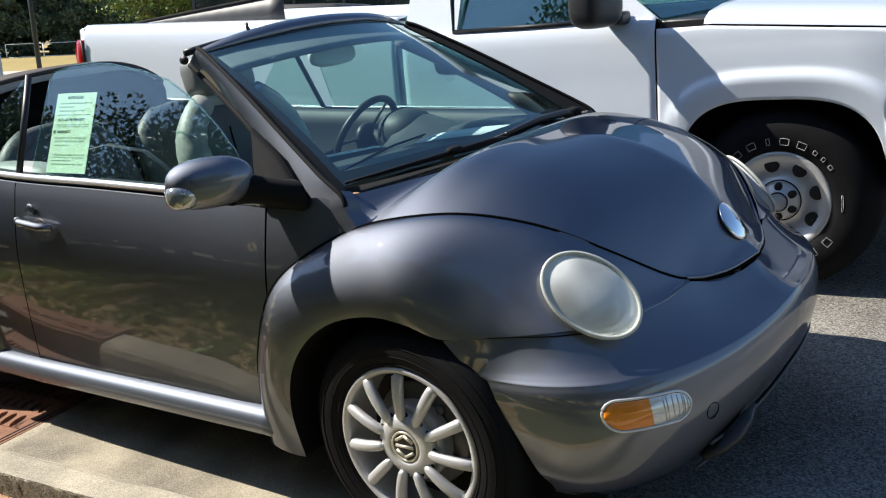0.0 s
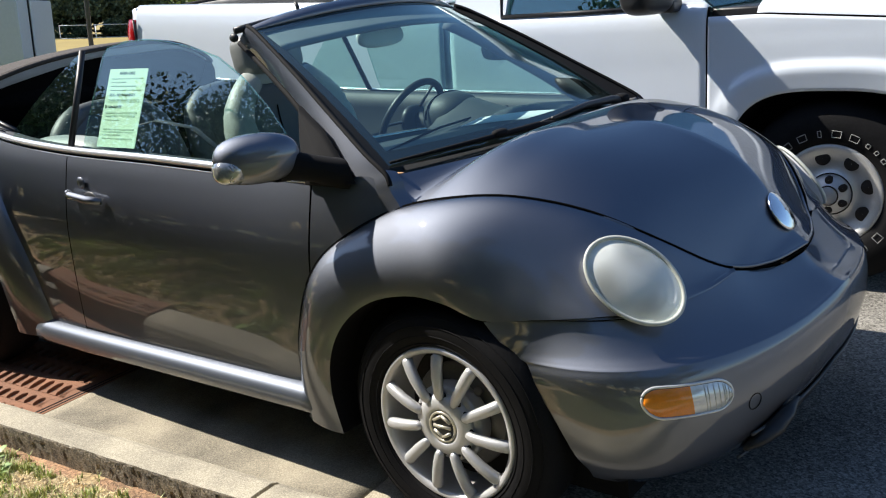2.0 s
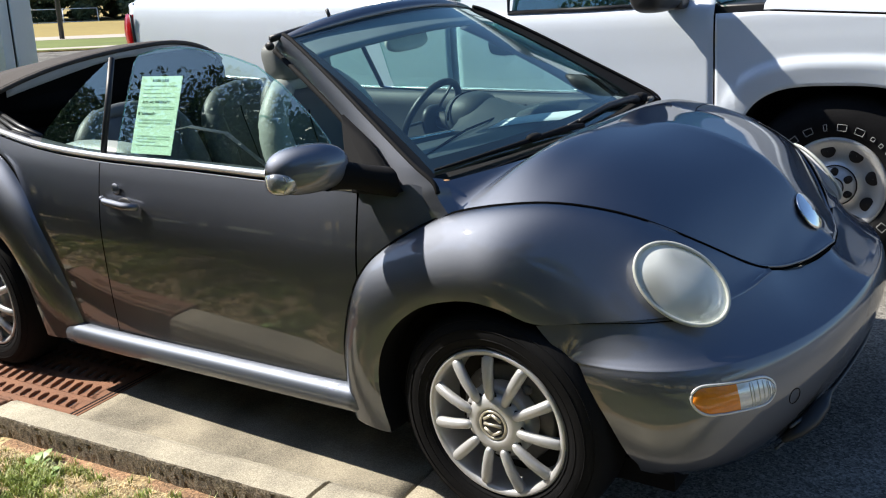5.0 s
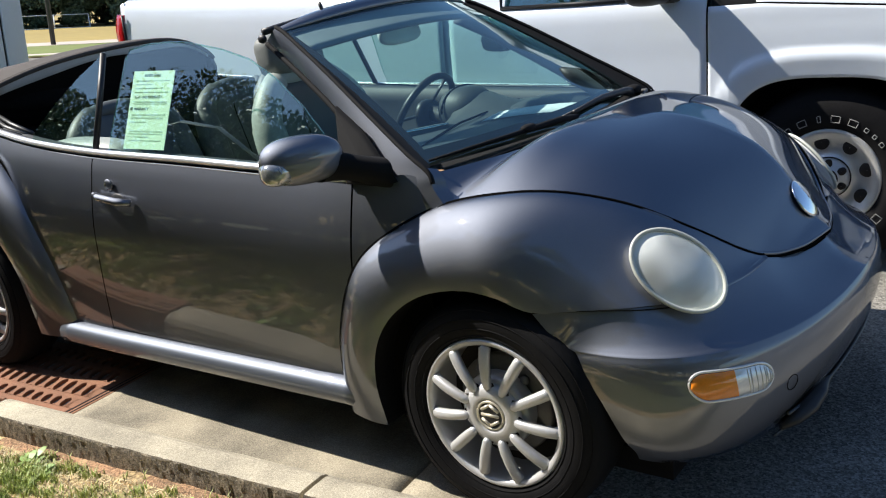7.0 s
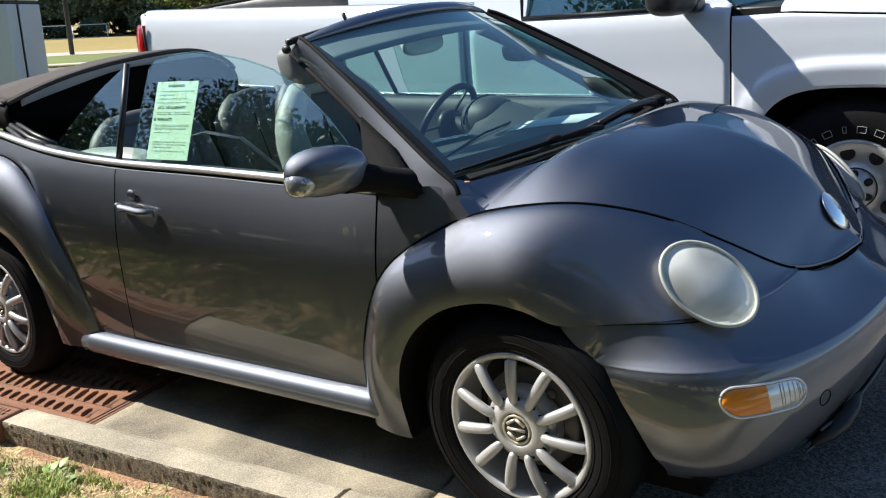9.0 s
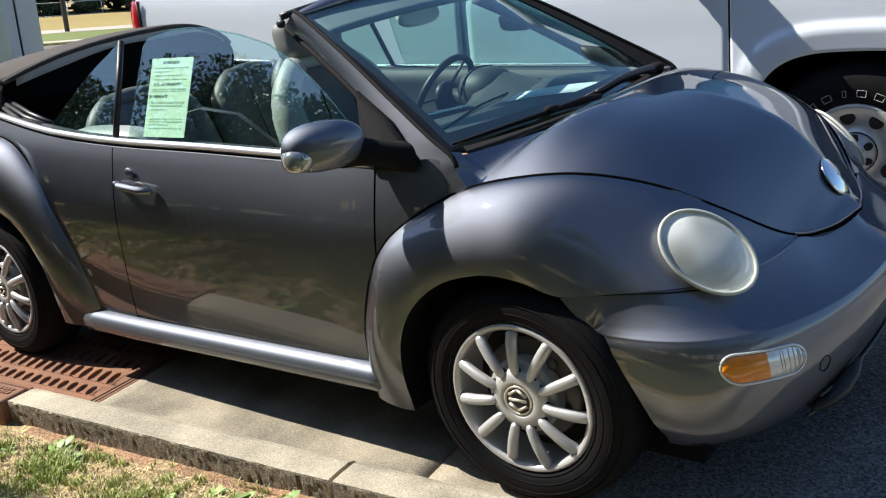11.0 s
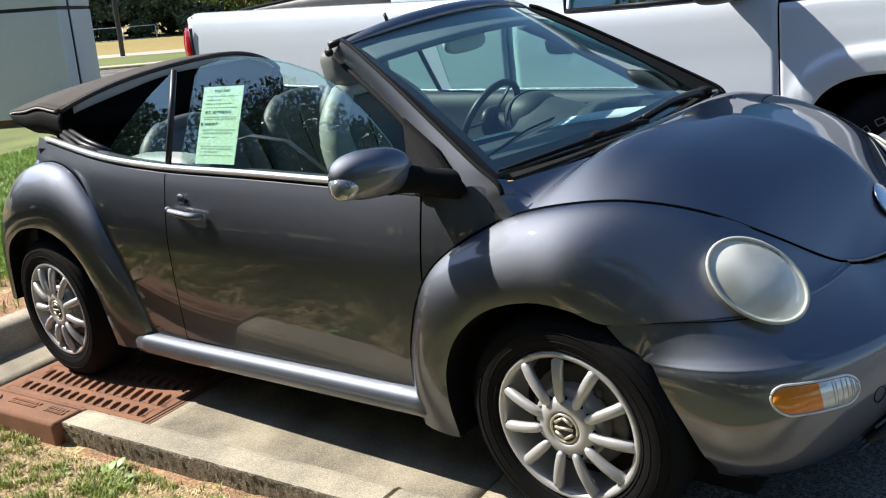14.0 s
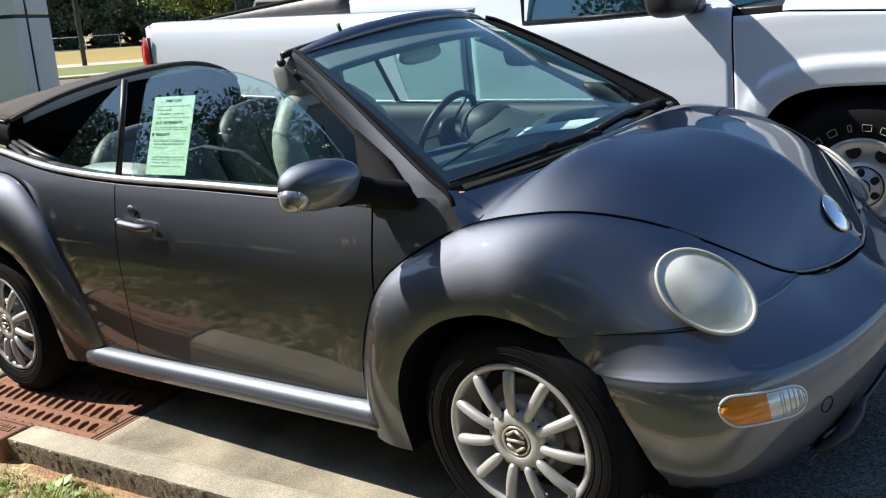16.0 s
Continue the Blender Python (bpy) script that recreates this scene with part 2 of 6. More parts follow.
# ---- building helpers ----
def finish(bm, name, material, parent=None, label="", smooth=True, thick=0.0, bevel=0.0):
    me = bpy.data.meshes.new(name)
    bm.normal_update()
    bm.to_mesh(me)
    bm.free()
    for m in (material if isinstance(material, (list, tuple)) else [material]):
        me.materials.append(m)
    if smooth:
        me.polygons.foreach_set("use_smooth", [True] * len(me.polygons))
        me.update()
    ob = new(name, me)
    if parent is not None:
        ob.parent = parent
    if label:
        ob["label"] = label
    if bevel:
        md = ob.modifiers.new("bevel", 'BEVEL')
        md.width, md.segments, md.limit_method, md.angle_limit = bevel, 2, 'ANGLE', radians(35)
        me.set_sharp_from_angle(angle=radians(40))
    if thick:
        md = ob.modifiers.new("thickness", 'SOLIDIFY')
        md.thickness, md.offset = thick, -1.0
    return ob


def part(name, bm, material, parent, label="", **kw):
    return finish(bm, name, material, parent, label, **kw)


def thing(name, label, category, group="", at=None):
    ob = new(name)
    ob.empty_display_size = 0.2
    if at is not None:
        ob.matrix_world = at
    return tagged(ob, label, category, group)


def curve(keys, t, axis=0):
    """A smooth curve through key rows; column 0 is its parameter. Returns the other columns at every t."""
    k = np.array(keys, float)
    x, p = k[:, 0], k[:, 1:]
    t = np.atleast_1d(np.asarray(t, float))
    d = np.gradient(p, x, axis=0) if len(x) > 2 else np.repeat((p[1:] - p[:1]) / (x[1] - x[0]), 2, axis=0)
    i = np.clip(np.searchsorted(x, t, side="right") - 1, 0, len(x) - 2)
    h = (x[i + 1] - x[i])[:, None]
    s = ((t - x[i]) / (x[i + 1] - x[i]))[:, None]
    return ((2 * s**3 - 3 * s**2 + 1) * p[i] + (s**3 - 2 * s**2 + s) * h * d[i] + (3 * s**2 - 2 * s**3) * p[i + 1] + (s**3 - s**2) * h * d[i + 1])


def sheet(grid, close_u=False, flip=False, bm=None):
    """Quads over a grid of points [rows][columns][3]."""
    bm = bm or bmesh.new()
    g = np.asarray(grid, float)
    vs = [[bm.verts.new(p) for p in row] for row in g]
    for a in range(len(vs) - (0 if close_u else 1)):
        r0, r1 = vs[a], vs[(a + 1) % len(vs)]
        for b in range(len(r0) - 1):
            q = [r0[b], r0[b + 1], r1[b + 1], r1[b]]
            if flip:
                q.reverse()
            try:
                bm.faces.new(q)
            except ValueError:
                pass
    return bm


def mirrored(grid):
    g = np.array(grid, float)
    g[..., 1] *= -1
    return g


def lathe(profile, n=48, centre=(0, 0, 0), axis="y", bm=None):
    """Turns a profile of (radius, along) about an axis."""
    a = np.linspace(0, 2 * math.pi, n, endpoint=False)
    pr = np.array(profile, float)
    r, h = pr[:, 0][None], pr[:, 1][None]
    c, s = np.cos(a)[:, None], np.sin(a)[:, None]
    o = np.ones_like(c)
    tri = {"y": (r * c, h * o, r * s), "z": (r * c, r * s, h * o), "x": (h * o, r * c, r * s)}[axis]
    g = np.stack(tri, -1) + np.array(centre)
    return sheet(g, close_u=True, bm=bm)


def tube(points, radius, n=8, bm=None, flat=1.0, caps=True, square=2.0):
    """A round bar along points; radius may vary along it."""
    bm = bm or bmesh.new()
    p = np.array(points, float)
    rad = np.broadcast_to(np.asarray(radius, float), (len(p),))
    d = np.gradient(p, axis=0)
    rows = []
    q = lambda a: (abs(math.cos(a)) ** square + abs(math.sin(a)) ** square) ** (-1 / square)
    up = np.array((0, 0, 1.0))
    for i in range(len(p)):
        t = d[i] / (np.linalg.norm(d[i]) + 1e-9)
        ref = up if abs(t[2]) < 0.9 else np.array((1.0, 0, 0))
        u = np.cross(ref, t)
        u /= np.linalg.norm(u)
        v = np.cross(t, u)
        rows.append([bm.verts.new(p[i] + rad[i] * q(a) * (math.cos(a) * u + flat * math.sin(a) * v)) for a in np.linspace(0, 2 * math.pi, n, endpoint=False)])
    for a, b in zip(rows, rows[1:]):
        for i in range(n):
            bm.faces.new((a[i], a[(i + 1) % n], b[(i + 1) % n], b[i]))
    if caps:
        bm.faces.new(rows[0][::-1])
        bm.faces.new(rows[-1])
    return bm


def box(x0, x1, y0, y1, z0, z1, bm=None):
    bm = bm or bmesh.new()
    v = [bm.verts.new((x, y, z)) for x in (x0, x1) for y in (y0, y1) for z in (z0, z1)]
    for q in ((0, 1, 3, 2), (4, 6, 7, 5), (0, 4, 5, 1), (2, 3, 7, 6), (0, 2, 6, 4), (1, 5, 7, 3)):
        bm.faces.new([v[i] for i in q])
    return bm


def prism(outline, y0, y1, bm=None):
    """A flat shape given as (x, z), drawn out from y0 to y1."""
    bm = bm or bmesh.new()
    a = [bm.verts.new((x, y0, z)) for x, z in outline]
    b = [bm.verts.new((x, y1, z)) for x, z in outline]
    bm.faces.new(a)
    bm.faces.new(b[::-1])
    for i in range(len(a)):
        j = (i + 1) % len(a)
        bm.faces.new((a[j], a[i], b[i], b[j]))
    bmesh.ops.recalc_face_normals(bm, faces=bm.faces)
    return bm


def blob(centre, radii, n=14, m=10, power=2.0, bm=None, turn=None):
    """A rounded cushion shape: a superellipsoid."""
    th = np.linspace(-math.pi / 2, math.pi / 2, m)[:, None]
    ph = np.linspace(0, 2 * math.pi, n, endpoint=False)[None]
    e = 2.0 / power
    sp = lambda v: np.sign(v) * np.abs(v) ** e
    g = np.stack((sp(np.cos(th)) * sp(np.cos(ph)) * radii[0], sp(np.cos(th)) * sp(np.sin(ph)) * radii[1], sp(np.sin(th)) * np.ones_like(ph) * radii[2]), -1)
    if turn is not None:
        g = g @ np.array(turn.to_3x3()).T
    g = g + np.array(centre)
    g = np.concatenate((g, g[:, :1]), 1)
    bm2 = sheet(g, bm=bm)
    bmesh.ops.remove_doubles(bm2, verts=bm2.verts, dist=1e-5)
    return bm2

# ---- the ground ----
LOT_THINGS = []

# one sheet: it lies in the car park's own plane near by and runs out level to the horizon
def ground_z(x, y):
    d = math.hypot(x, y)
    n = LOT.to_3x3() @ Vector((0, 0, 1))
    near = -(n.x * x + n.y * y) / n.z
    k = min(1.0, max(0.0, (d - 9.0) / 14.0))
    k = k * k * (3 - 2 * k)
    return near * (1 - k) - 0.15 * k - 0.003


rads = np.concatenate((np.linspace(0, 12, 13), np.linspace(14, 40, 14), np.geomspace(48, 1500, 14)))
bm = bmesh.new()
cols = []
for r in rads:
    row = []
    for a in np.linspace(0, 2 * math.pi, 72, endpoint=False):
        x, y = r * math.cos(a), r * math.sin(a)
        row.append(bm.verts.new((x, y, ground_z(x, y))))
        if r == 0:
            break
    cols.append(row)
for i in range(len(cols) - 1):
    for j in range(72):
        k = (j + 1) % 72
        f = bm.faces.new((cols[0][0], cols[1][j], cols[1][k])) if i == 0 else bm.faces.new((cols[i][j], cols[i + 1][j], cols[i + 1][k], cols[i][k]))
        c = f.calc_center_median()
        r = c.xy.length
        f.material_index = 0 if r < 14 else 1
ground = finish(bm, "ground", [ASPHALT, FIELD])
tagged(ground, "grey asphalt car park running out to dry grass fields", "ground", kind="structure")


# kerb line beside the car: u along it, v from its back edge towards the car
KD = Vector((0.9968, 0.080, 0)).normalized()
KN = Vector((-KD.y, KD.x, 0))
K0 = Vector((-1.0, -1.200, 0))


def kerb_at(u, v, z):
    p = K0 + KD * u + KN * v
    return (p.x, p.y, z)


def kerb_run(name, u0, u1, profile, material, label, category="kerb", n=0, rough_back=True):
    us = np.linspace(u0, u1, max(2, n or int(abs(u1 - u0) / 0.012)))
    rng = np.random.default_rng(int(abs(u0) * 100) + 3)
    rows = []
    for i, u in enumerate(us):
        row = []
        for v, z in profile:
            j = 0.003 * noise.noise(Vector((u * 6, v * 9, z * 7))) + 0.0012 * noise.noise(Vector((u * 40, v * 40, z * 40)))
            pit = 0.010 * max(0.0, noise.noise(Vector((u * 55, z * 60, 3)))) + 0.006 * max(0.0, noise.noise(Vector((u * 14, z * 9, 8))))
            row.append(kerb_at(u, v + (pit if v < 0.004 else 0.0), z + (j if z > 0.05 else 0.0)))
        rows.append(row)
    bm = sheet(np.array(rows), flip=True)
    ends = [f for f in bm.faces]
    for r in (0, -1):
        bm.verts.ensure_lookup_table()
        m = len(profile)
        idx = range(0, m) if r == 0 else range(len(us) * m - m, len(us) * m)
        try:
            bm.faces.new([bm.verts[i] for i in idx])
        except ValueError:
            pass
    bm.normal_update()
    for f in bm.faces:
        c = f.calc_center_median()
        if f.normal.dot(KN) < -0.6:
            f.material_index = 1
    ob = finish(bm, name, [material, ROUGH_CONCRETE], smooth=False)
    LOT_THINGS.append(tagged(ob, label, category, "kerb stones", "structure"))
    return ob


KERB = [(0.0, -0.05), (0.0, 0.06), (0.0, 0.085), (0.0, 0.105), (0.0, 0.122), (0.0, 0.136), (0.001, 0.145), (0.006, 0.149), (0.05, 0.150), (0.10, 0.148), (0.122, 0.140), (0.140, 0.120), (0.158, 0.07), (0.172, 0.025), (0.185, 0.012), (0.185, -0.05)]
kerb_run("kerb", -0.80, 0.597, KERB, CONCRETE, "weathered tan concrete kerb with a rough back")
kerb_run("kerb", 0.612, 3.6, KERB, CONCRETE, "weathered tan concrete kerb with a rough back")
kerb_run("kerb", 3.612, 6.6, KERB, CONCRETE, "weathered tan concrete kerb with a rough back")


def slab(name, u0, u1, v0, v1, z, material, label, category="gutter"):
    us, vs = np.linspace(u0, u1, max(2, int((u1 - u0) / 0.06))), np.linspace(v0, v1, max(2, int((v1 - v0) / 0.06)))
    g = [[kerb_at(u, v, z + 0.004 * noise.noise(Vector((u * 3, v * 3, 1))) + 0.012 * (v - v0)) for v in vs] for u in us]
    ob = finish(sheet(np.array(g), flip=True), name, material, thick=0.05)
    LOT_THINGS.append(tagged(ob, label, category, kind="structure"))
    return ob


slab("gutter_slab", -0.725, 0.70, 0.186, 0.80, 0.008, GUTTER, "tan concrete gutter slab between kerb and asphalt")
slab("gutter_slab", 0.712, 1.12, 0.186, 0.80, 0.008, GUTTER, "tan concrete gutter slab between kerb and asphalt")
slab("gutter_slab", -2.16, -1.75, 0.10, 0.80, 0.010, GUTTER, "tan concrete gutter slab beside the drain grate")

# drain grate with its frame, pit and iron kerb box
grate = thing("drain_grate", "rusty cast-iron drain grate in the gutter under the car", "drain grate")
LOT_THINGS.append(grate)
GU0, GU1, GV0, GV1, GZ = -1.745, -0.73, 0.115, 0.78, 0.010


def gbox(u0, u1, v0, v1, z0, z1, bm=None):
    bm = bm or bmesh.new()
    vs = [bm.verts.new(kerb_at(u, v, z)) for u in (u0, u1) for v in (v0, v1) for z in (z0, z1)]
    for q in ((0, 1, 3, 2), (4, 6, 7, 5), (0, 4, 5, 1), (2, 3, 7, 6), (0, 2, 6, 4), (1, 5, 7, 3)):
        bm.faces.new([vs[i] for i in q])
    bmesh.ops.recalc_face_normals(bm, faces=bm.faces)
    return bm


part("pit", gbox(GU0, GU1, GV0, GV1, -0.09, -0.06), RECESS_DARK, grate, smooth=False)
for u0, u1, v0, v1 in ((GU0, GU0 + 0.045, GV0, GV1), (GU1 - 0.045, GU1, GV0, GV1), (GU0 + 0.045, GU1 - 0.045, GV0, GV0 + 0.025), (GU0 + 0.045, GU1 - 0.045, GV1 - 0.03, GV1)):
    part("grate_frame", gbox(u0, u1, v0, v1, -0.05, GZ), IRON, grate, smooth=False, bevel=0.003)
for u in (GU1 - 0.040, GU1 - 0.02):
    part("frame_line", gbox(u, u + 0.006, GV0, GV1, GZ - 0.001, GZ + 0.0015), RECESS_DARK, grate, smooth=False)
SLOTS = [(0.222, 0.296), (0.325, 0.390), (0.418, 0.512), (0.545, 0.630), (0.662, 0.728)]
edges = [GV0 + 0.025] + [v for s in SLOTS for v in s] + [GV1 - 0.03]
for va, vb in zip(edges[::2], edges[1::2]):
    part("cross_bar", gbox(GU0 + 0.045, GU1 - 0.045, va, vb, -0.04, GZ), IRON, grate, smooth=False, bevel=0.003)
for ua, ub in ((GU0 + 0.045, GU0 + 0.085), (GU1 - 0.09, GU1 - 0.045)):
    for va, vb in SLOTS:
        part("end_bar", gbox(ua, ub, va, vb, -0.04, GZ), IRON, grate, smooth=False)
nr = 15
pitch = (GU1 - GU0 - 0.175) / nr
for k, (va, vb) in enumerate(SLOTS):
    for i in range(nr + 1):
        u = GU0 + 0.085 + i * pitch
        bm = bmesh.new()
        lean = -0.33 * (vb - va)
        # a rib that widens at its ends, so that the slots have round ends
        prof = [(0.0, 0.027), (0.1, 0.0185), (0.22, 0.0135), (0.5, 0.0115), (0.78, 0.0135), (0.9, 0.0185), (1.0, 0.027)]
        g = [[kerb_at(u + s * w + lean * (t - 0.5), va + (vb - va) * t, z) for s, z in ((-1, -0.03), (-1, GZ - 0.002), (-0.85, GZ), (0.85, GZ), (1, GZ - 0.002), (1, -0.03))] for t, w in prof]
        part("rib", sheet(np.array(g), flip=False), IRON, grate, smooth=False)
inlet = thing("drain_kerb_box", "rusty brown cast-iron kerb box beside the drain grate", "drain inlet")
LOT_THINGS.append(inlet)
part("box_body", gbox(-1.95, -0.805, -0.03, 0.095, 0.02, 0.155), IRON, inlet, smooth=False, bevel=0.012)
part("box_rim", gbox(-1.95, -0.805, 0.099, 0.112, 0.09, 0.150), IRON, inlet, smooth=False, bevel=0.004)
rng = random.Random(4)
for row, v in ((0, 0.060), (1, 0.038)):
    for u0, u1 in ((-1.62, -1.47), (-1.18, -1.02), (-0.95, -0.84)):
        u = u0
        while u < u1:
            w = rng.uniform(0.008, 0.016)
            part("raised_bar", gbox(u, u + w, v - 0.007, v + 0.008, 0.153, 0.1585), IRON, inlet, smooth=False)
            u += w + 0.006
part("raised_bar", tube([kerb_at(-1.42 + 0.012 * i, 0.045 + 0.012 * math.sin(i * 1.1), 0.157) for i in range(16)], 0.004, 5), IRON, inlet)

# kerb across the end of the bay
bm = sheet(np.array([[(x + 0.01 * noise.noise(Vector((y * 3, x, 0))), y, z) for x, z in ((-3.10, -0.04), (-3.115, 0.06), (-3.13, 0.13), (-3.15, 0.15), (-3.20, 0.158), (-3.28, 0.155), (-3.30, 0.145), (-3.305, 0.03))] for y in np.linspace(-1.12, 7.5, 90)]), flip=False)
LOT_THINGS.append(tagged(finish(bm, "kerb", CONCRETE), "tall pale concrete kerb across the end of the bay", "kerb", "kerb stones", "structure"))
bm = sheet(np.array([[(-2.965 - r * math.cos(a) * 1.0 - 0.0, -1.115 - r * math.sin(a) * 0.6, z) for r, z in ((0.135, -0.04), (0.15, 0.06), (0.165, 0.13), (0.185, 0.15), (0.235, 0.158), (0.315, 0.155), (0.335, 0.145), (0.34, 0.03))] for a in np.linspace(0, math.pi / 2, 14)]), flip=True)
LOT_THINGS.append(tagged(finish(bm, "kerb", CONCRETE), "curved concrete kerb corner", "kerb", "kerb stones", "structure"))


# lawns: the near one behind the camera side, the lush one past the end kerb
def lawn_h(x, y):
    return 0.108 + 0.014 * noise.noise(Vector((x * 1.3, y * 1.3, 0))) + 0.008 * noise.noise(Vector((x * 7, y * 7, 3)))


def near_z(u, v):
    p = K0 + KD * u + KN * v
    return lawn_h(p.x, p.y) + 0.006 - 0.036 * math.exp(-((v + 0.02) / 0.13) ** 2)


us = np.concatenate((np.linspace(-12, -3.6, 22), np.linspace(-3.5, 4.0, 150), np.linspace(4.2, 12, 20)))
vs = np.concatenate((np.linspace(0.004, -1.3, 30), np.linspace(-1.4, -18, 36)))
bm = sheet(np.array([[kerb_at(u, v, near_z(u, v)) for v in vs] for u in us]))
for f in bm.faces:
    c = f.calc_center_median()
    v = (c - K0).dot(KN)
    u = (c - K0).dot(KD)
    # index 2 is the lawn out of view, in the colour darkened for shade
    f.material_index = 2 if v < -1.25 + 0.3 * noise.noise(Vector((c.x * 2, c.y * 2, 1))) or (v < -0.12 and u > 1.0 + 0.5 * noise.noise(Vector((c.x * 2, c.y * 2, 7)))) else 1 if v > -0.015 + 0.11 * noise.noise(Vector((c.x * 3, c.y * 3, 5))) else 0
lawn = finish(bm, "lawn", [LAWN, SOIL, LAWN_SHADED])
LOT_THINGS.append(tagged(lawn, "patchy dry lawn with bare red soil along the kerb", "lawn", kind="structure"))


def far_z(x, y):
    k = min(1.0, max(0.0, (-3.3 - x) / 2.5))
    return 0.13 + 0.10 * k + 0.02 * noise.noise(Vector((x, y, 0)))


xs, ys = np.concatenate((np.linspace(-3.30, -6, 40), np.linspace(-6.2, -13.0, 20))), np.linspace(-1.3, 7.4, 60)
lawn2 = finish(sheet(np.array([[(x, y, far_z(x, y)) for y in ys] for x in xs]), flip=False), "lawn", [LAWN_GREEN, LAWN, SOIL])
for f in lawn2.data.polygons:
    f.material_index = 0 if f.center.x < -3.95 + 0.35 * noise.noise(f.center * 1.5) else 1 if noise.noise(f.center * 6) > 0.15 else 2
LOT_THINGS.append(tagged(lawn2, "green grass island past the end kerb", "lawn", kind="structure"))


def blades(name, spots, material, label, hmin, hmax, seed, width=0.004, reach=1.0):
    """Many bent blades as one mesh; spots yields x, y, z, density factor."""
    rng = np.random.default_rng(seed)
    n = len(spots)
    P = np.array(spots)
    a = rng.uniform(0, 2 * math.pi, n)
    h = rng.uniform(hmin, hmax, n)
    lean = rng.uniform(0.1, 0.9, n) * h * reach
    d = np.stack((np.cos(a), np.sin(a)), -1)
    s = np.stack((-np.sin(a), np.cos(a)), -1) * width * rng.uniform(0.6, 1.3, n)[:, None]
    V = np.zeros((n, 5, 3))
    V[:, 0, :2], V[:, 1, :2] = P[:, :2] - s, P[:, :2] + s
    V[:, :2, 2] = P[:, None, 2] - 0.005
    mid = P[:, :2] + d * lean[:, None] * 0.35
    V[:, 2, :2], V[:, 3, :2] = mid + s * 0.8, mid - s * 0.8
    V[:, 2:4, 2] = (P[:, 2] + h * 0.6)[:, None]
    V[:, 4, :2], V[:, 4, 2] = P[:, :2] + d * lean[:, None], P[:, 2] + h
    faces = []
    for i in range(n):
        b = 5 * i
        faces += [(b, b + 1, b + 2, b + 3), (b + 3, b + 2, b + 4)]
    me = bpy.data.meshes.new(name)
    me.from_pydata(V.reshape(-1, 3).tolist(), [], faces)
    me.materials.append(material)
    ob = new(name, me)
    LOT_THINGS.append(tagged(ob, label, "grass", kind="stuff"))
    return ob


rng = np.random.default_rng(11)
green, dry = [], []
for u, v in zip(rng.uniform(-3.0, 0.7, 330000), -0.02 - 1.10 * rng.uniform(0, 1, 330000)):
    p = K0 + KD * u + KN * v
    k = 0.55 * noise.noise(Vector((p.x * 5, p.y * 5, 9))) + 0.55 * noise.noise(Vector((p.x * 19, p.y * 19, 2)))
    edge = min(0.22, (-v - 0.05) * 1.2)
    if k + edge > rng.uniform(0.05, 0.5):
        green.append((p.x, p.y, near_z(u, v)))
    elif edge > 0.0 and rng.uniform() < 0.16 + 0.3 * max(0.0, -k):
        dry.append((p.x, p.y, near_z(u, v)))
for u, v in zip(rng.uniform(-4.5, 5.0, 60000), rng.uniform(-2.9, -0.10, 60000)):
    p = K0 + KD * u + KN * v
    if (v < -1.15 or u > 0.85) and noise.noise(Vector((p.x * 3, p.y * 3, 9))) > rng.uniform(-0.6, 0.4):
        green.append((p.x, p.y, near_z(u, v)))
blades("grass_blades", green, GRASS, "short patchy grass, green and straw-coloured", 0.008, 0.030, 21, 0.0017, 1.4)
STRAW = mat("dry straw", (0.62, 0.50, 0.29), 0.8, 0, 0.25, 3, 40, island=True)
blades("straw_litter", dry, STRAW, "dry straw and dead grass", 0.003, 0.012, 22, 0.0019, 4.0)
spots = []
for x, y in zip(rng.uniform(-9.0, -3.34, 220000), rng.uniform(-1.2, 2.6, 220000)):
    if rng.uniform() < (1.0 if x > -6 else 0.5) and noise.noise(Vector((x * 2, y * 2, 4))) + (-3.85 - x) * 1.1 > 0.22 * rng.normal():
        spots.append((x, y, far_z(x, y)))
blades("grass_blades", spots, GRASS_GREEN, "lush green grass past the kerb", 0.02, 0.06, 23, 0.0032)
# broad-leaved weeds at the foot of the kerb
def weed(u, v, size, seed, bm):
    r = random.Random(seed)
    for i in range(14):
        a, l = r.uniform(0, 6.28), size * r.uniform(0.5, 1.2)
        d, s = Vector((math.cos(a), math.sin(a), 0)), Vector((-math.sin(a), math.cos(a), 0))
        up = r.uniform(0.3, 1.1)
        prof = [(0.0, 0.06), (0.3, 0.16), (0.6, 0.24), (0.85, 0.16), (1.0, 0.0)]
        b0 = Vector(kerb_at(u, v, near_z(u, v))) + Vector((r.uniform(-1, 1), r.uniform(-1, 1), 0)) * size * 0.35
        L = [b0 + d * l * t + Vector((0, 0, l * up * (t - 0.5 * t * t))) - s * l * w for t, w in prof]
        R = [b0 + d * l * t + Vector((0, 0, l * up * (t - 0.5 * t * t) + 0.1 * l * w)) + s * l * w for t, w in prof]
        lv, rv_ = [bm.verts.new(p) for p in L], [bm.verts.new(p) for p in R[:-1]]
        rv_.append(lv[-1])
        for q in range(4):
            vv = [lv[q], rv_[q], rv_[q + 1], lv[q + 1]] if q < 3 else [lv[q], rv_[q], lv[q + 1]]
            bm.faces.new(vv)
    return bm


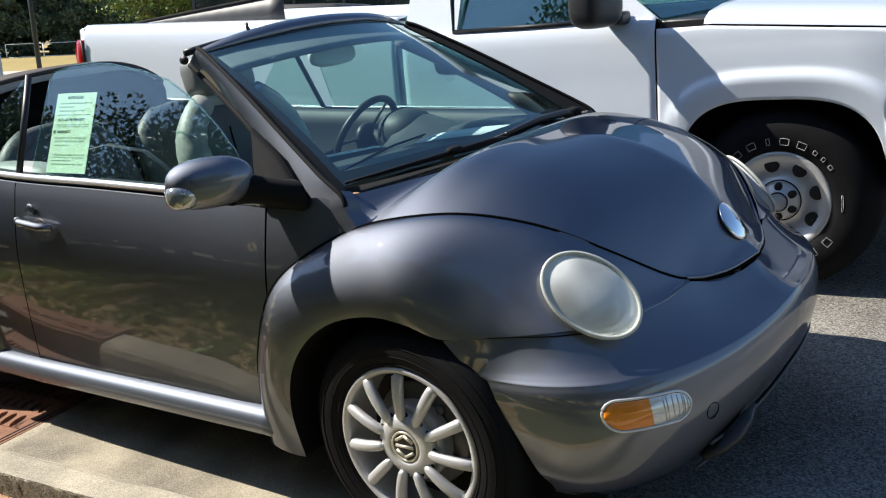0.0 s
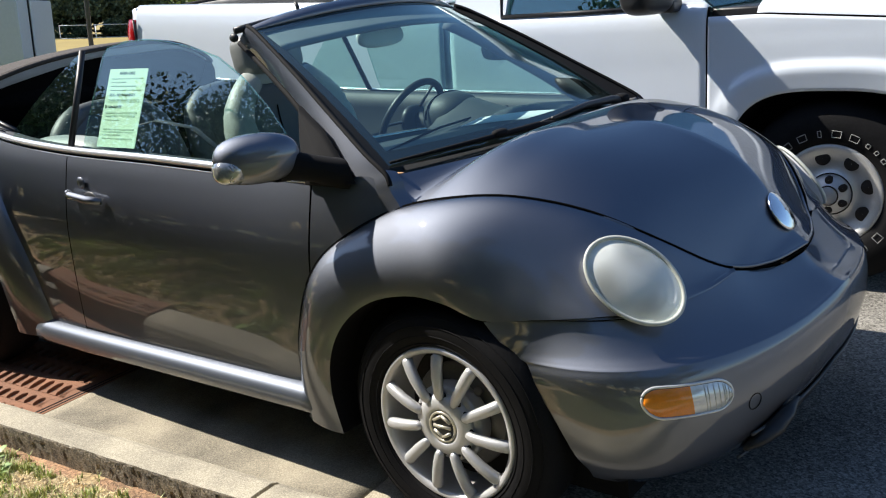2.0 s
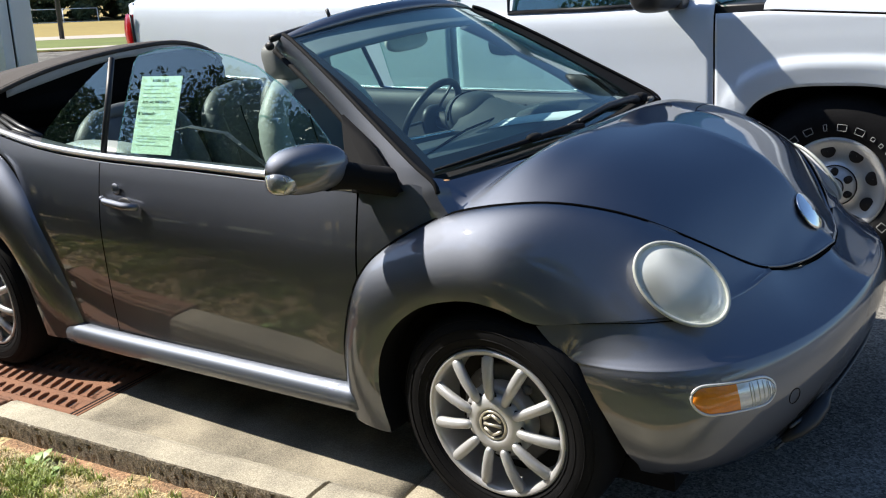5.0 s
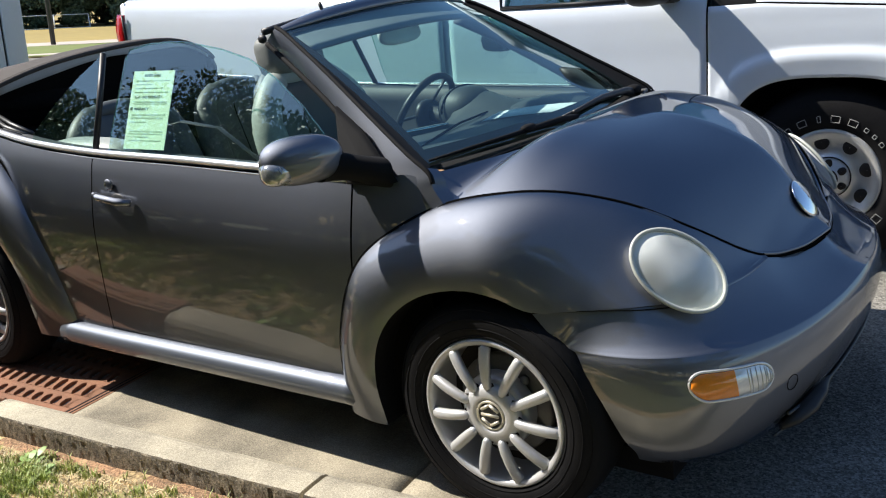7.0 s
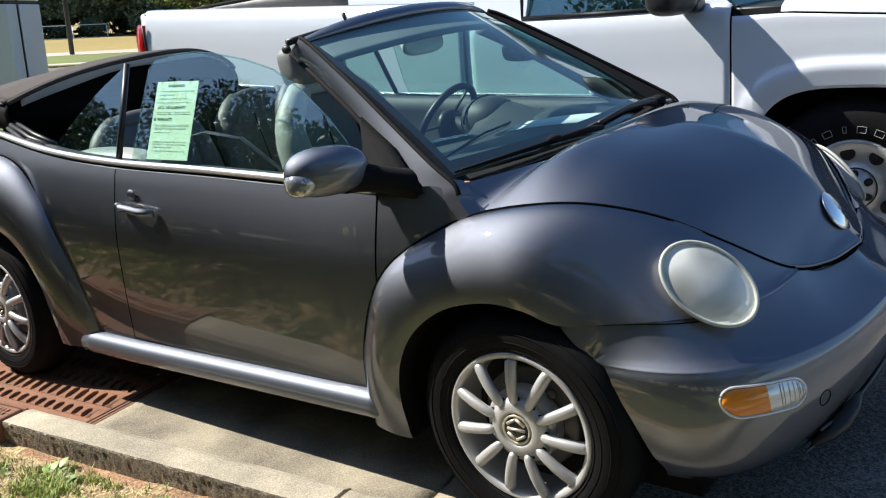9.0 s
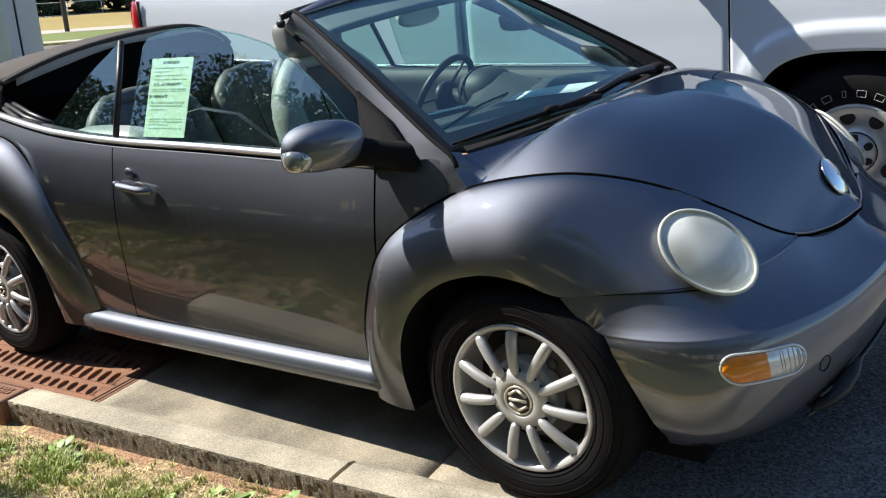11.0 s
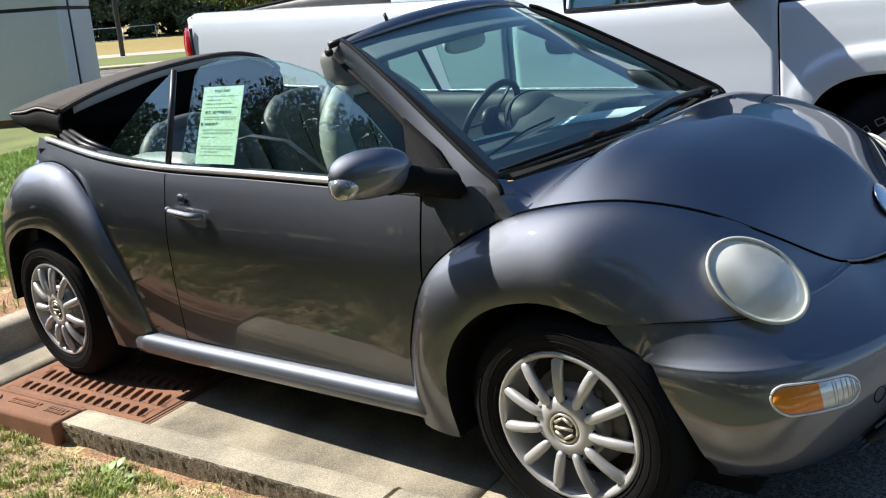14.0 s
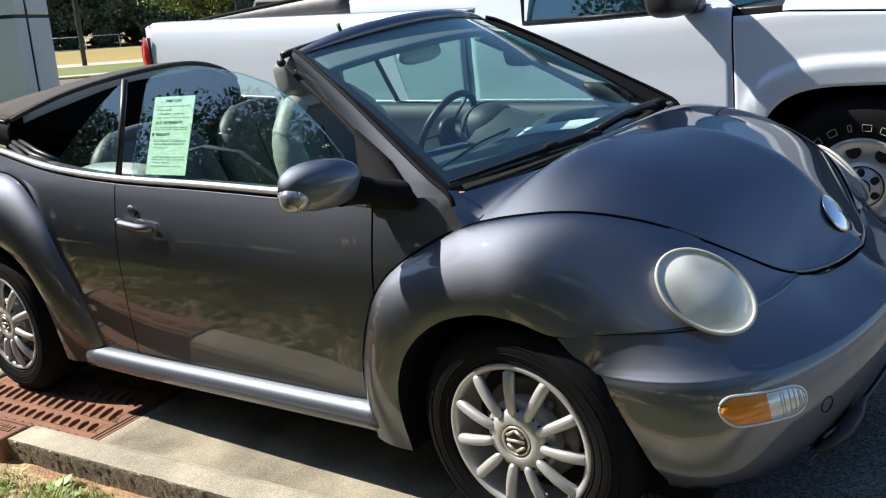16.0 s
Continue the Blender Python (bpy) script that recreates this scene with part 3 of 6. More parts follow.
weeds = bmesh.new()
for i, (u, v, s) in enumerate(((-0.42, -0.10, 0.06), (-0.30, -0.13, 0.05), (0.50, -0.11, 0.07), (0.38, -0.13, 0.06), (0.62, -0.16, 0.05), (-0.55, -0.17, 0.045), (0.2, -0.2, 0.04), (-1.1, -0.2, 0.04), (0.9, -0.14, 0.06), (0.28, -0.09, 0.045))):
    weed(u, v, s * 0.8, i, weeds)
LOT_THINGS.append(tagged(finish(weeds, "weeds", WEED, smooth=False), "small broad-leaved weeds at the foot of the kerb", "weeds", kind="stuff"))
# dead leaves
rng2 = random.Random(8)
for i in range(26):
    u, v = rng2.uniform(-1.9, 0.6), -rng2.uniform(0.08, 0.7)
    s, a = rng2.uniform(0.01, 0.024), rng2.uniform(0, 6.28)
    bm = bmesh.new()
    c = Vector(kerb_at(u, v, near_z(u, v) + 0.012))
    pts = [(1.2, 0, 0.1), (0.5, 0.5, 0.3), (-0.4, 0.45, 0.2), (-1.1, 0, 0), (-0.4, -0.45, 0.25), (0.5, -0.5, 0.1)]
    bm.faces.new([bm.verts.new(c + s * Vector((x * math.cos(a) - y * math.sin(a), x * math.sin(a) + y * math.cos(a), z))) for x, y, z in pts])
    ob = finish(bm, "dead_leaf", BARK, smooth=False, thick=0.0015)
    LOT_THINGS.append(tagged(ob, "curled brown dead leaf on the lawn", "leaf", "dead leaves"))

# ---- the open car ----

car = thing("convertible_car", "dark grey metallic open-top convertible car with folded roof", "car")
LOT_THINGS.append(car)


def belt(x):
    return curve([(-2.62, 1.03), (-2.45, 1.015), (-2.0, 0.972), (-1.57, 0.95), (-1.09, 0.94), (-0.74, 0.93), (-0.10, 0.915)], x)[:, 0]


def side(x, z):
    """Half-width of the body's side."""
    w = curve([(0.18, 0.790), (0.30, 0.8055), (0.45, 0.8185), (0.60, 0.8255), (0.70, 0.8265), (0.79, 0.8165), (0.87, 0.802), (0.93, 0.788), (0.98, 0.768), (1.06, 0.735)], z)[:, 0]
    x = np.asarray(x, float)
    return w - 0.075 * np.clip(-1.5 - x, 0, 2) ** 2 - 0.34 * np.clip(x + 0.62, 0, 2) ** 2


def side_panel(x0, x1, z0, z1, n=26, m=20, inset=0.0):
    """A panel of the right side between two edge curves x(z), from z0 to z1(x)."""
    s = np.linspace(0, 1, m)
    rows = []
    for u in np.linspace(0, 1, n):
        za = z0
        xg = None
        z = za + s * (0.9 - za)
        for _ in range(3):
            xg = x0(z) * (1 - u) + x1(z) * u
            top = z1(xg[-1:])[0]
            z = za + s * (top - za)
        rows.append(np.stack((xg, -(side(xg, z) - inset), z), -1))
    return np.array(rows)


door_rear = lambda z: curve([(0.2, -1.64), (0.43, -1.612), (0.74, -1.582), (0.96, -1.57)], z)[:, 0]
door_front = lambda z: curve([(0.2, -0.47), (0.5, -0.43), (0.68, -0.42), (0.9, -0.41), (1.05, -0.41)], z)[:, 0]
const = lambda v: (lambda z: np.full(np.shape(z), float(v)))
cowl_top = lambda x: curve([(-0.42, 0.925), (-0.33, 0.918), (-0.215, 0.915), (-0.18, 0.890), (-0.15, 0.855), (-0.08, 0.80)], x)[:, 0]

BRIGHT = mat("satin bright strip", (0.90, 0.91, 0.94), 0.26, 0.55, 0.03, 5, 60)
both = (("", lambda g: g, False), ("", mirrored, True))
for _, side_of, far in both:
    # black sheet set behind the panels so that their gaps read dark
    backing = part("gap_backing", sheet(side_of(side_panel(const(-2.6), const(-0.2), 0.3, lambda x: belt(x) - 0.012, 40, 12, 0.014)), flip=far), SEAM, car)
    door = part("door", sheet(side_of(side_panel(lambda z: door_rear(z) + 0.003, lambda z: door_front(z) - 0.003, 0.312, belt)), flip=far), PAINT, car)
    part("quarter_panel", sheet(side_of(side_panel(const(-2.66), lambda z: door_rear(z) - 0.003, 0.25, belt)), flip=far), PAINT, car)
    part("cowl_panel", sheet(side_of(side_panel(lambda z: door_front(z) + 0.003, const(-0.10), 0.64, cowl_top)), flip=far), PAINT, car)
    # sill: a rounded bar under the door
    xs = np.linspace(-1.93, -0.44, 30)
    prof = np.array([(0.760, 0.324), (0.806, 0.321), (0.832, 0.310), (0.843, 0.292), (0.842, 0.270), (0.832, 0.252), (0.824, 0.245), (0.80, 0.238), (0.74, 0.232)])
    g = np.array([[(x, -p[0] + 0.02 * max(0, -1.6 - x), p[1] - 0.026 * (-0.44 - x) / 1.45) for p in prof] for x in xs])
    part("sill", sheet(side_of(g), flip=not far), PAINT_SILL, car, "silver-grey rounded sill moulding", thick=0.004)
    # bright strip and dark seal along the waistline
    xs = np.linspace(-2.56, -0.42, 40)
    zb = belt(xs)
    w = side(xs, zb)
    part("waist_strip", tube(side_of(np.stack((xs, -(w - 0.001), zb + 0.005), -1)), 0.0118, 10, flat=0.9), BRIGHT, car, "bright waistline strip")
    part("waist_groove", tube(side_of(np.stack((xs, -(w + 0.0035), zb - 0.0105), -1)), 0.0028, 6), SEAM, car)
    part("waist_edge", tube(side_of(np.stack((xs, -(w + 0.0030), zb - 0.0155), -1)), 0.0030, 6), BRIGHT, car, "thin bright lower edge")
    part("window_seal", tube(side_of(np.stack((xs, -(w - 0.018), zb + 0.006), -1)), 0.010, 8, flat=0.7), PLASTIC, car)


def nose(bm):
    """Draws the front of the body in towards its tip, along the camera's sight lines to fit its view."""
    for v in bm.verts:
        k = min(1.0, max(0.0, v.co.x / 0.32))
        k = k * k * (3 - 2 * k) * 0.045 * math.tanh(v.co.y / 0.25)
        v.co -= Vector((abs(k) * (1.2 - v.co.x) / 2, k, abs(k) * (1.42 - v.co.z) / 2))
    return bm


def arched(keys_a, keys_b, keys_t, t, n=18):
    """A bulged panel between a lip and an outer edge."""
    a, b, k = curve(keys_a, t), curve(keys_b, t), curve(keys_t, t)
    s = np.linspace(0, 1, n)[None, :, None]
    a, b, ta, tb = a[:, None], b[:, None], k[:, None, :3], k[:, None, 3:]
    return (1 - s) ** 3 * a + 3 * (1 - s) ** 2 * s * (a + ta) + 3 * (1 - s) * s**2 * (b + tb) + s**3 * b


# front wings
WING_LIP = [(0.0, -0.325, -0.852, 0.225), (0.10, -0.343, -0.860, 0.34), (0.22, -0.325, -0.865, 0.46), (0.34, -0.26, -0.868, 0.562), (0.46, -0.15, -0.868, 0.638),
            (0.56, -0.03, -0.868, 0.668), (0.66, 0.07, -0.866, 0.661), (0.76, 0.170, -0.853, 0.630), (0.84, 0.278, -0.830, 0.640), (0.92, 0.420, -0.758, 0.647), (1.0, 0.510, -0.652, 0.643), (1.06, 0.562, -0.505, 0.650), (1.12, 0.583, -0.375, 0.662)]
WING_EDGE = [(0.0, -0.50, -0.800, 0.225), (0.10, -0.505, -0.812, 0.36), (0.22, -0.485, -0.816, 0.50), (0.34, -0.42, -0.812, 0.66), (0.46, -0.31, -0.785, 0.765),
             (0.56, -0.15, -0.735, 0.846), (0.66, 0.04, -0.705, 0.882), (0.76, 0.20, -0.665, 0.879), (0.84, 0.33, -0.61, 0.843), (0.92, 0.45, -0.535, 0.775), (1.0, 0.53, -0.43, 0.70), (1.06, 0.555, -0.375, 0.672), (1.12, 0.567, -0.345, 0.662)]
WING_TAN = [(0.0, -0.06, -0.012, 0, 0.0, -0.035, 0), (0.22, -0.06, -0.012, 0.02, 0.02, -0.04, -0.02), (0.46, -0.05, -0.014, 0.06, 0.03, -0.06, 0.0),
            (0.66, 0.0, -0.010, 0.11, 0.0, -0.11, 0.005), (0.76, 0.004, -0.004, 0.095, 0.012, -0.10, 0.005), (0.84, 0.0, 0.012, 0.070, 0.014, -0.072, 0.006), (0.92, -0.004, 0.030, 0.044, 0.012, -0.044, 0.006), (1.0, 0.0, 0.014, 0.018, 0.008, -0.012, 0.003), (1.12, 0.002, -0.002, 0.004, 0.004, -0.006, 0.0)]
TW = np.linspace(0, 1.12, 90)
wing = arched(WING_LIP, WING_EDGE, WING_TAN, TW)
for _, side_of, far in both:
    part("front_wing", nose(sheet(side_of(wing), flip=far)), PAINT, car)
    ins = curve(WING_EDGE, TW)
    flange = np.stack((ins, ins + np.array((-0.01, 0.03, -0.012)), ins + np.array((-0.015, 0.07, -0.05))), 1)
    part("wing_flange", nose(sheet(side_of(flange), flip=far)), PAINT, car)
    lip = curve(WING_LIP, np.linspace(0, 0.77, 40))
    inner = lip.copy()
    inner[:, 1] = -0.50
    part("wheel_arch_liner", nose(sheet(side_of(np.stack((lip, inner), 1)), flip=far)), CARPET, car)
    e = curve(WING_EDGE, np.linspace(0.02, 1.11, 64))
    part("wing_seam", nose(tube(side_of(e + np.array((0, -0.001, 0.0005))), 0.0040, 6)), SEAM, car)

# bonnet
HOOD_EDGE = [(-0.205, 0.690, 0.917), (-0.185, 0.702, 0.897), (-0.165, 0.714, 0.874), (-0.145, 0.722, 0.854), (-0.12, 0.721, 0.853), (-0.05, 0.715, 0.868), (0.06, 0.70, 0.884), (0.20, 0.66, 0.881), (0.31, 0.618, 0.852), (0.43, 0.548, 0.789), (0.51, 0.45, 0.715), (0.56, 0.35, 0.670), (0.60, 0.25, 0.652), (0.628, 0.12, 0.645), (0.640, 0.0, 0.643)]
HOOD_MID = [(-0.205, 0.929), (-0.05, 0.980), (0.10, 0.972), (0.25, 0.949), (0.37, 0.908), (0.46, 0.856), (0.52, 0.795), (0.57, 0.722), (0.605, 0.672), (0.628, 0.653), (0.640, 0.643)]
xs = np.concatenate((np.linspace(-0.205, 0.5, 36), 0.5 + 0.14 * np.sin(np.linspace(0, math.pi / 2, 26))[1:]))
edge, mid = curve(HOOD_EDGE, xs), curve(HOOD_MID, xs)[:, 0]
edge[-1, 0] = 0.002
w = np.sin(np.linspace(-1, 1, 65) * math.pi / 2)
pw = curve([(-0.205, 1.8), (-0.145, 2.6), (-0.05, 3.5), (0.1, 3.42), (0.3, 3.4), (0.5, 2.05), (0.64, 2.0)], xs)[:, 0]
bow = 0.143 * np.clip(1 - (xs + 0.205) / 0.30, 0, 1) ** 2
hood = np.stack([np.stack((x + b * (1 - w * w), w * y, z1 + (zm - z1) * (1 - np.abs(w) ** p)), -1) for x, (y, z1), zm, p, b in zip(xs, edge, mid, pw, bow)])
bonnet = part("bonnet", nose(sheet(hood)), PAINT, car)
k0 = int(np.argmin(abs(xs + 0.145)))
rim_line = np.concatenate((hood[k0:, 0], hood[k0:-1, -1][::-1]))
part("bonnet_edge", nose(tube(rim_line + np.array((0, 0, -0.004)), 0.0055, 8)), PAINT, bonnet)
part("bonnet_gap", nose(tube(rim_line + np.array((0.004, 0, -0.012)), 0.0030, 6)), SEAM, bonnet)

# front bumper cover
BUMPER_TOP = [(0, 0.158, -0.846, 0.632), (25, 0.300, -0.812, 0.645), (45, 0.432, -0.736, 0.642), (58, 0.509, -0.637, 0.638), (68, 0.558, -0.491, 0.658), (75, 0.571, -0.384, 0.664), (80, 0.592, -0.281, 0.640), (85, 0.622, -0.128, 0.616), (90, 0.634, 0, 0.612)]
LEVELS = [(0.610, 0.200, 0.848, 0.656), (0.578, 0.232, 0.853, 0.702), (0.554, 0.262, 0.855, 0.738), (0.540, 0.276, 0.848, 0.743), (0.520, 0.288, 0.852, 0.751), (0.48, 0.306, 0.8545, 0.755), (0.42, 0.340, 0.850, 0.751), (0.33, 0.378, 0.829, 0.722), (0.24, 0.395, 0.800, 0.668), (0.20, 0.39, 0.77, 0.60)]
PHI = np.linspace(0, 90, 48)
AROUND = curve([(0, 0), (25, 4.5), (45, 22), (58, 33.5), (68, 49), (75, 61), (80, 69.5), (85, 81), (90, 90)], PHI)[:, 0]
levels = [curve(BUMPER_TOP, PHI)]
for z, xa, ya, xc in [v for v in LEVELS if v[0] < 0.545]:
    c, s = np.cos(np.radians(AROUND)) ** 0.8, np.sin(np.radians(np.clip(AROUND, 0, 90))) ** 0.8
    levels.append(np.stack((xa + (xc - xa) * s, -ya * np.abs(c), z + np.clip(0.33 - z, 0, 0.1) * 0.5 * c**3), -1))
levels[1:1] = [levels[0] * (1 - f) + levels[1] * f + np.array((0, 0, 0.012 * f * (1 - f) * 4)) * g for f, g in ((0.30, -1.1), (0.62, -1.0), (0.84, -0.7), (0.96, 0.6))]
lv = np.array(levels)
steps = np.linspace(0, len(lv) - 1, 56)
half = np.stack([curve([(i, *lv[i, j]) for i in range(len(lv))], steps) for j in range(len(PHI))])
bumper_grid = np.concatenate((half, mirrored(half[::-1])[1:]))
bumper = part("front_bumper", nose(sheet(bumper_grid, flip=True)), PAINT, car)
for _, side_of, far in both:
    t = curve(BUMPER_TOP, np.linspace(0, 58, 20))
    part("bumper_seam", nose(tube(side_of(t + np.array((0.008, -0.006, -0.004))), 0.0014, 6)), SEAM, car)

# rear wings and tail
RW_LIP = [(0, -2.06, -0.842, 0.235), (0.12, -2.075, -0.853, 0.36), (0.28, -2.115, -0.858, 0.50), (0.42, -2.21, -0.860, 0.62), (0.55, -2.36, -0.860, 0.69), (0.66, -2.51, -0.858, 0.695), (0.78, -2.66, -0.854, 0.655), (0.9, -2.79, -0.845, 0.55), (1.0, -2.86, -0.832, 0.33)]
RW_EDGE = [(0, -1.86, -0.790, 0.235), (0.12, -1.885, -0.800, 0.40), (0.28, -1.965, -0.800, 0.60), (0.42, -2.10, -0.785, 0.80), (0.55, -2.28, -0.755, 0.925), (0.66, -2.50, -0.725, 0.945), (0.78, -2.72, -0.715, 0.87), (0.9, -2.90, -0.735, 0.65), (1.0, -2.96, -0.745, 0.33)]
RW_TAN = [(0, 0.06, -0.012, 0, -0.02, -0.035, 0), (0.28, 0.05, -0.014, 0.04, -0.03, -0.05, 0.0), (0.6, 0.0, -0.014, 0.10, 0.0, -0.09, 0.01), (0.8, -0.05, -0.014, 0.06, -0.04, -0.08, 0.02), (1.0, -0.04, -0.01, 0, -0.02, -0.06, 0)]
rwing = arched(RW_LIP, RW_EDGE, RW_TAN, np.linspace(0, 1, 70))
for _, side_of, far in both:
    part("rear_wing", sheet(side_of(rwing), flip=not far), PAINT, car)
    lip = curve(RW_LIP, np.linspace(0, 1, 40))
    inner = lip.copy()
    inner[:, 1] = -0.50
    part("wheel_arch_liner", sheet(side_of(np.stack((lip, inner), 1)), flip=not far), CARPET, car)
    e = curve(RW_EDGE, np.linspace(0.02, 1, 50))
    part("wing_seam", tube(side_of(e + np.array((0, 0.003, 0))), 0.004, 6), SEAM, car)
TAIL = [(0.22, 0.78, -3.18), (0.33, 0.79, -3.26), (0.46, 0.79, -3.285), (0.58, 0.785, -3.25), (0.72, 0.765, -3.15), (0.84, 0.735, -3.00), (0.92, 0.70, -2.86), (0.975, 0.66, -2.74), (1.0, 0.60, -2.64)]
rows = []
for z, ya, xc in TAIL:
    c, s = np.cos(np.radians(PHI)) ** 0.85, np.sin(np.radians(PHI)) ** 0.85
    rows.append(np.stack((-2.62 + (xc + 2.62) * s, -ya * np.abs(c), np.full_like(c, z)), -1))
lv = np.array(rows)
steps = np.linspace(0, len(lv) - 1, 36)
half = np.stack([curve([(i, *lv[i, j]) for i in range(len(lv))], steps) for j in range(len(PHI))])
part("tail_panel", sheet(np.concatenate((half, mirrored(half[::-1])[1:]))), PAINT, car)

# windscreen, its frame and the cowl
def screen(u, v, lift=0.0):
    """Windscreen surface: u across (-1 right to 1 left), v up."""
    bow = 1 - u * u
    base = np.stack((-0.235 + 0.075 * bow, 0.665 * u, 0.932 - 0.006 * bow), -1)
    top = np.stack((-0.865 + 0.105 * bow, 0.525 * u, 1.298 + 0.05 * bow), -1)
    p = base * (1 - v[..., None]) + top * v[..., None]
    bulge = (4 * v * (1 - v))[..., None]
    return p + (0.018 * bulge + lift) * np.array((0.5, 0, 0.86))


U, V = np.meshgrid(np.linspace(-1, 1, 30), np.linspace(0, 1, 16), indexing="ij")
ws = part("windscreen", sheet(screen(U, V), flip=True), GLASS_WS, car, "tinted windscreen glass")
ws.visible_shadow = False
for u0, u1, v0, v1 in ((-1, -0.945, 0, 1), (0.945, 1, 0, 1), (-0.945, 0.945, 0.0, 0.085), (-0.945, 0.945, 0.965, 1)):
    Uf, Vf = np.meshgrid(np.linspace(u0, u1, 20), np.linspace(v0, v1, 16), indexing="ij")
    part("windscreen_border", sheet(screen(Uf, Vf, -0.003)), BLACK, car)
pillar = [(-1, -0.150, -0.722, 0.785), (0, -0.212, -0.714, 0.866), (1, -0.282, -0.705, 0.938), (2, -0.40, -0.685, 1.035), (3, -0.50, -0.658, 1.103), (4, -0.67, -0.605, 1.207), (5, -0.865, -0.548, 1.303)]
for _, side_of, far in both:
    p = curve(pillar, np.linspace(-1, 5, 30))
    part("windscreen_pillar", tube(side_of(p[6:] + np.array((0.0, 0.075, -0.02))), 0.013, 12), BLACK, car)
    F = curve([(-1, -0.140, -0.742, 0.852), (0, -0.168, -0.740, 0.888), (1, -0.187, -0.736, 0.928), (2, -0.266, -0.722, 0.977), (3, -0.440, -0.668, 1.080), (4, -0.616, -0.612, 1.184), (5, -0.807, -0.552, 1.288), (6, -0.866, -0.534, 1.312)], np.linspace(-1, 6, 44))
    B = curve([(-1, -0.26, -0.752, 0.79), (0, -0.30, -0.748, 0.84), (1, -0.330, -0.736, 0.895), (2, -0.405, -0.703, 0.970), (3, -0.548, -0.645, 1.076), (4, -0.697, -0.593, 1.160), (5, -0.838, -0.546, 1.232), (6, -0.915, -0.526, 1.274)], np.linspace(-1, 6, 44))
    k = np.linspace(0, 1, 9)[None, :, None]
    skin = F[:, None] * (1 - k) + B[:, None] * k + 0.002 * np.sin(k * math.pi) * np.array((0.15, -0.8, 0.3))
    part("pillar_skin", sheet(side_of(skin), flip=far), PAINT, car)
    part("pillar_foot", sheet(side_of(np.stack((F[:15] + np.array((0.022, 0.034, -0.006)), F[:15] + np.array((0.008, 0.014, 0.0)), F[:15]), 1)), flip=far), PAINT, car)
    if far:
        part("pillar_lining", sheet(side_of(np.stack([screen(np.full(20, -0.965), np.linspace(0.04, 0.97, 20), -0.016) + np.array(o) for o in ((0, 0, 0), (-0.025, 0.020, -0.014), (-0.052, 0.018, -0.030), (-0.078, -0.002, -0.048))], 1)), flip=True), LINER, car, "blue-grey pillar lining", thick=0.004)
    part("screen_seal", sheet(side_of(np.stack((screen(np.full(30, -0.985), np.linspace(0, 1, 30), -0.002), F[13:43] + np.array((0.0, 0.002, -0.001))), 1)), flip=not far), BLACK, car)
    part("pillar_trim", tube(side_of(F[8:] + np.array((0.0, 0.004, 0.002))), 0.007, 6), BLACK, car)
    part("pillar_seal", tube(side_of(B[12:] + np.array((-0.010, 0.008, -0.010))), 0.009, 8), BLACK, car)
u = np.linspace(-1, 1, 36)
hp = np.stack((-0.868 + 0.10 * (1 - u * u), 0.552 * u, 1.306 + 0.052 * (1 - u * u)), -1)
edge = screen(u, np.ones_like(u))
drop = (0.35 + 0.65 * (1 - np.abs(u) ** 4))[:, None]
rows = [edge + drop * np.array(o) for o in ((0.010, 0, -0.004), (0.014, 0, 0.004), (0.004, 0, 0.015), (-0.020, 0, 0.025), (-0.048, 0, 0.026), (-0.068, 0, 0.018), (-0.076, 0, 0.002), (-0.070, 0, -0.016))]
part("windscreen_header", sheet(np.stack(rows, 1)), PAINT, car)
part("header_seal", tube(hp + np.array((-0.035, 0, -0.004)), 0.011, 8), PLASTIC, car)
part("header_catch", tube([(-0.875, -0.30, 1.345), (-0.885, -0.30, 1.372)], 0.006, 6), PLASTIC, car)
Uv, Vv = np.meshgrid(np.linspace(-0.95, 0.95, 30), np.linspace(0.83, 1.0, 6), indexing="ij")
part("header_lining", sheet(screen(Uv, Vv, -0.022)), LINER, car, "blue-grey header lining", thick=0.012)
u = np.linspace(-1, 1, 40)
rows = [np.stack((-0.198 + 0.085 * (1 - u**2), 0.70 * u, 0.928 - 0.018 * u**2), -1), np.stack((-0.212 + 0.085 * (1 - u**2), 0.70 * u, 0.915 - 0.012 * u**2), -1), np.stack((-0.29 + 0.07 * (1 - u**2), 0.69 * u, 0.920 + 0.0 * u**2), -1)]
part("cowl_end", tube([(-0.150, 0.560, 0.925), (-0.162, 0.640, 0.932), (-0.185, 0.690, 0.928), (-0.225, 0.705, 0.920), (-0.262, 0.690, 0.920)], [0.006, 0.007, 0.007, 0.007, 0.005], 8), TRIM, car, "grey rim of the cowl end")
part("cowl_cover", sheet(np.array(rows)), BLACK, car, thick=0.004)
wiper_r = part("wiper", tube([(-0.135, 0.02, 0.945), (-0.15, -0.06, 0.950), (-0.175, -0.30, 0.950), (-0.225, -0.64, 0.946)], [0.009, 0.011, 0.007, 0.004], 8), BLACK, car)
part("wiper_blade", tube([(-0.16, 0.02, 0.943), (-0.19, -0.3, 0.945), (-0.235, -0.655, 0.944)], 0.004, 6), BLACK, wiper_r)
part("wiper_hinge", blob((-0.168, -0.235, 0.956), (0.016, 0.034, 0.011), 14, 8, 2.6), BLACK, wiper_r)
wiper_l = part("wiper", tube([(-0.190, 0.60, 0.935), (-0.195, 0.52, 0.950), (-0.20, 0.34, 0.955), (-0.165, 0.06, 0.952)], [0.018, 0.015, 0.011, 0.007], 8), PLASTIC, car)
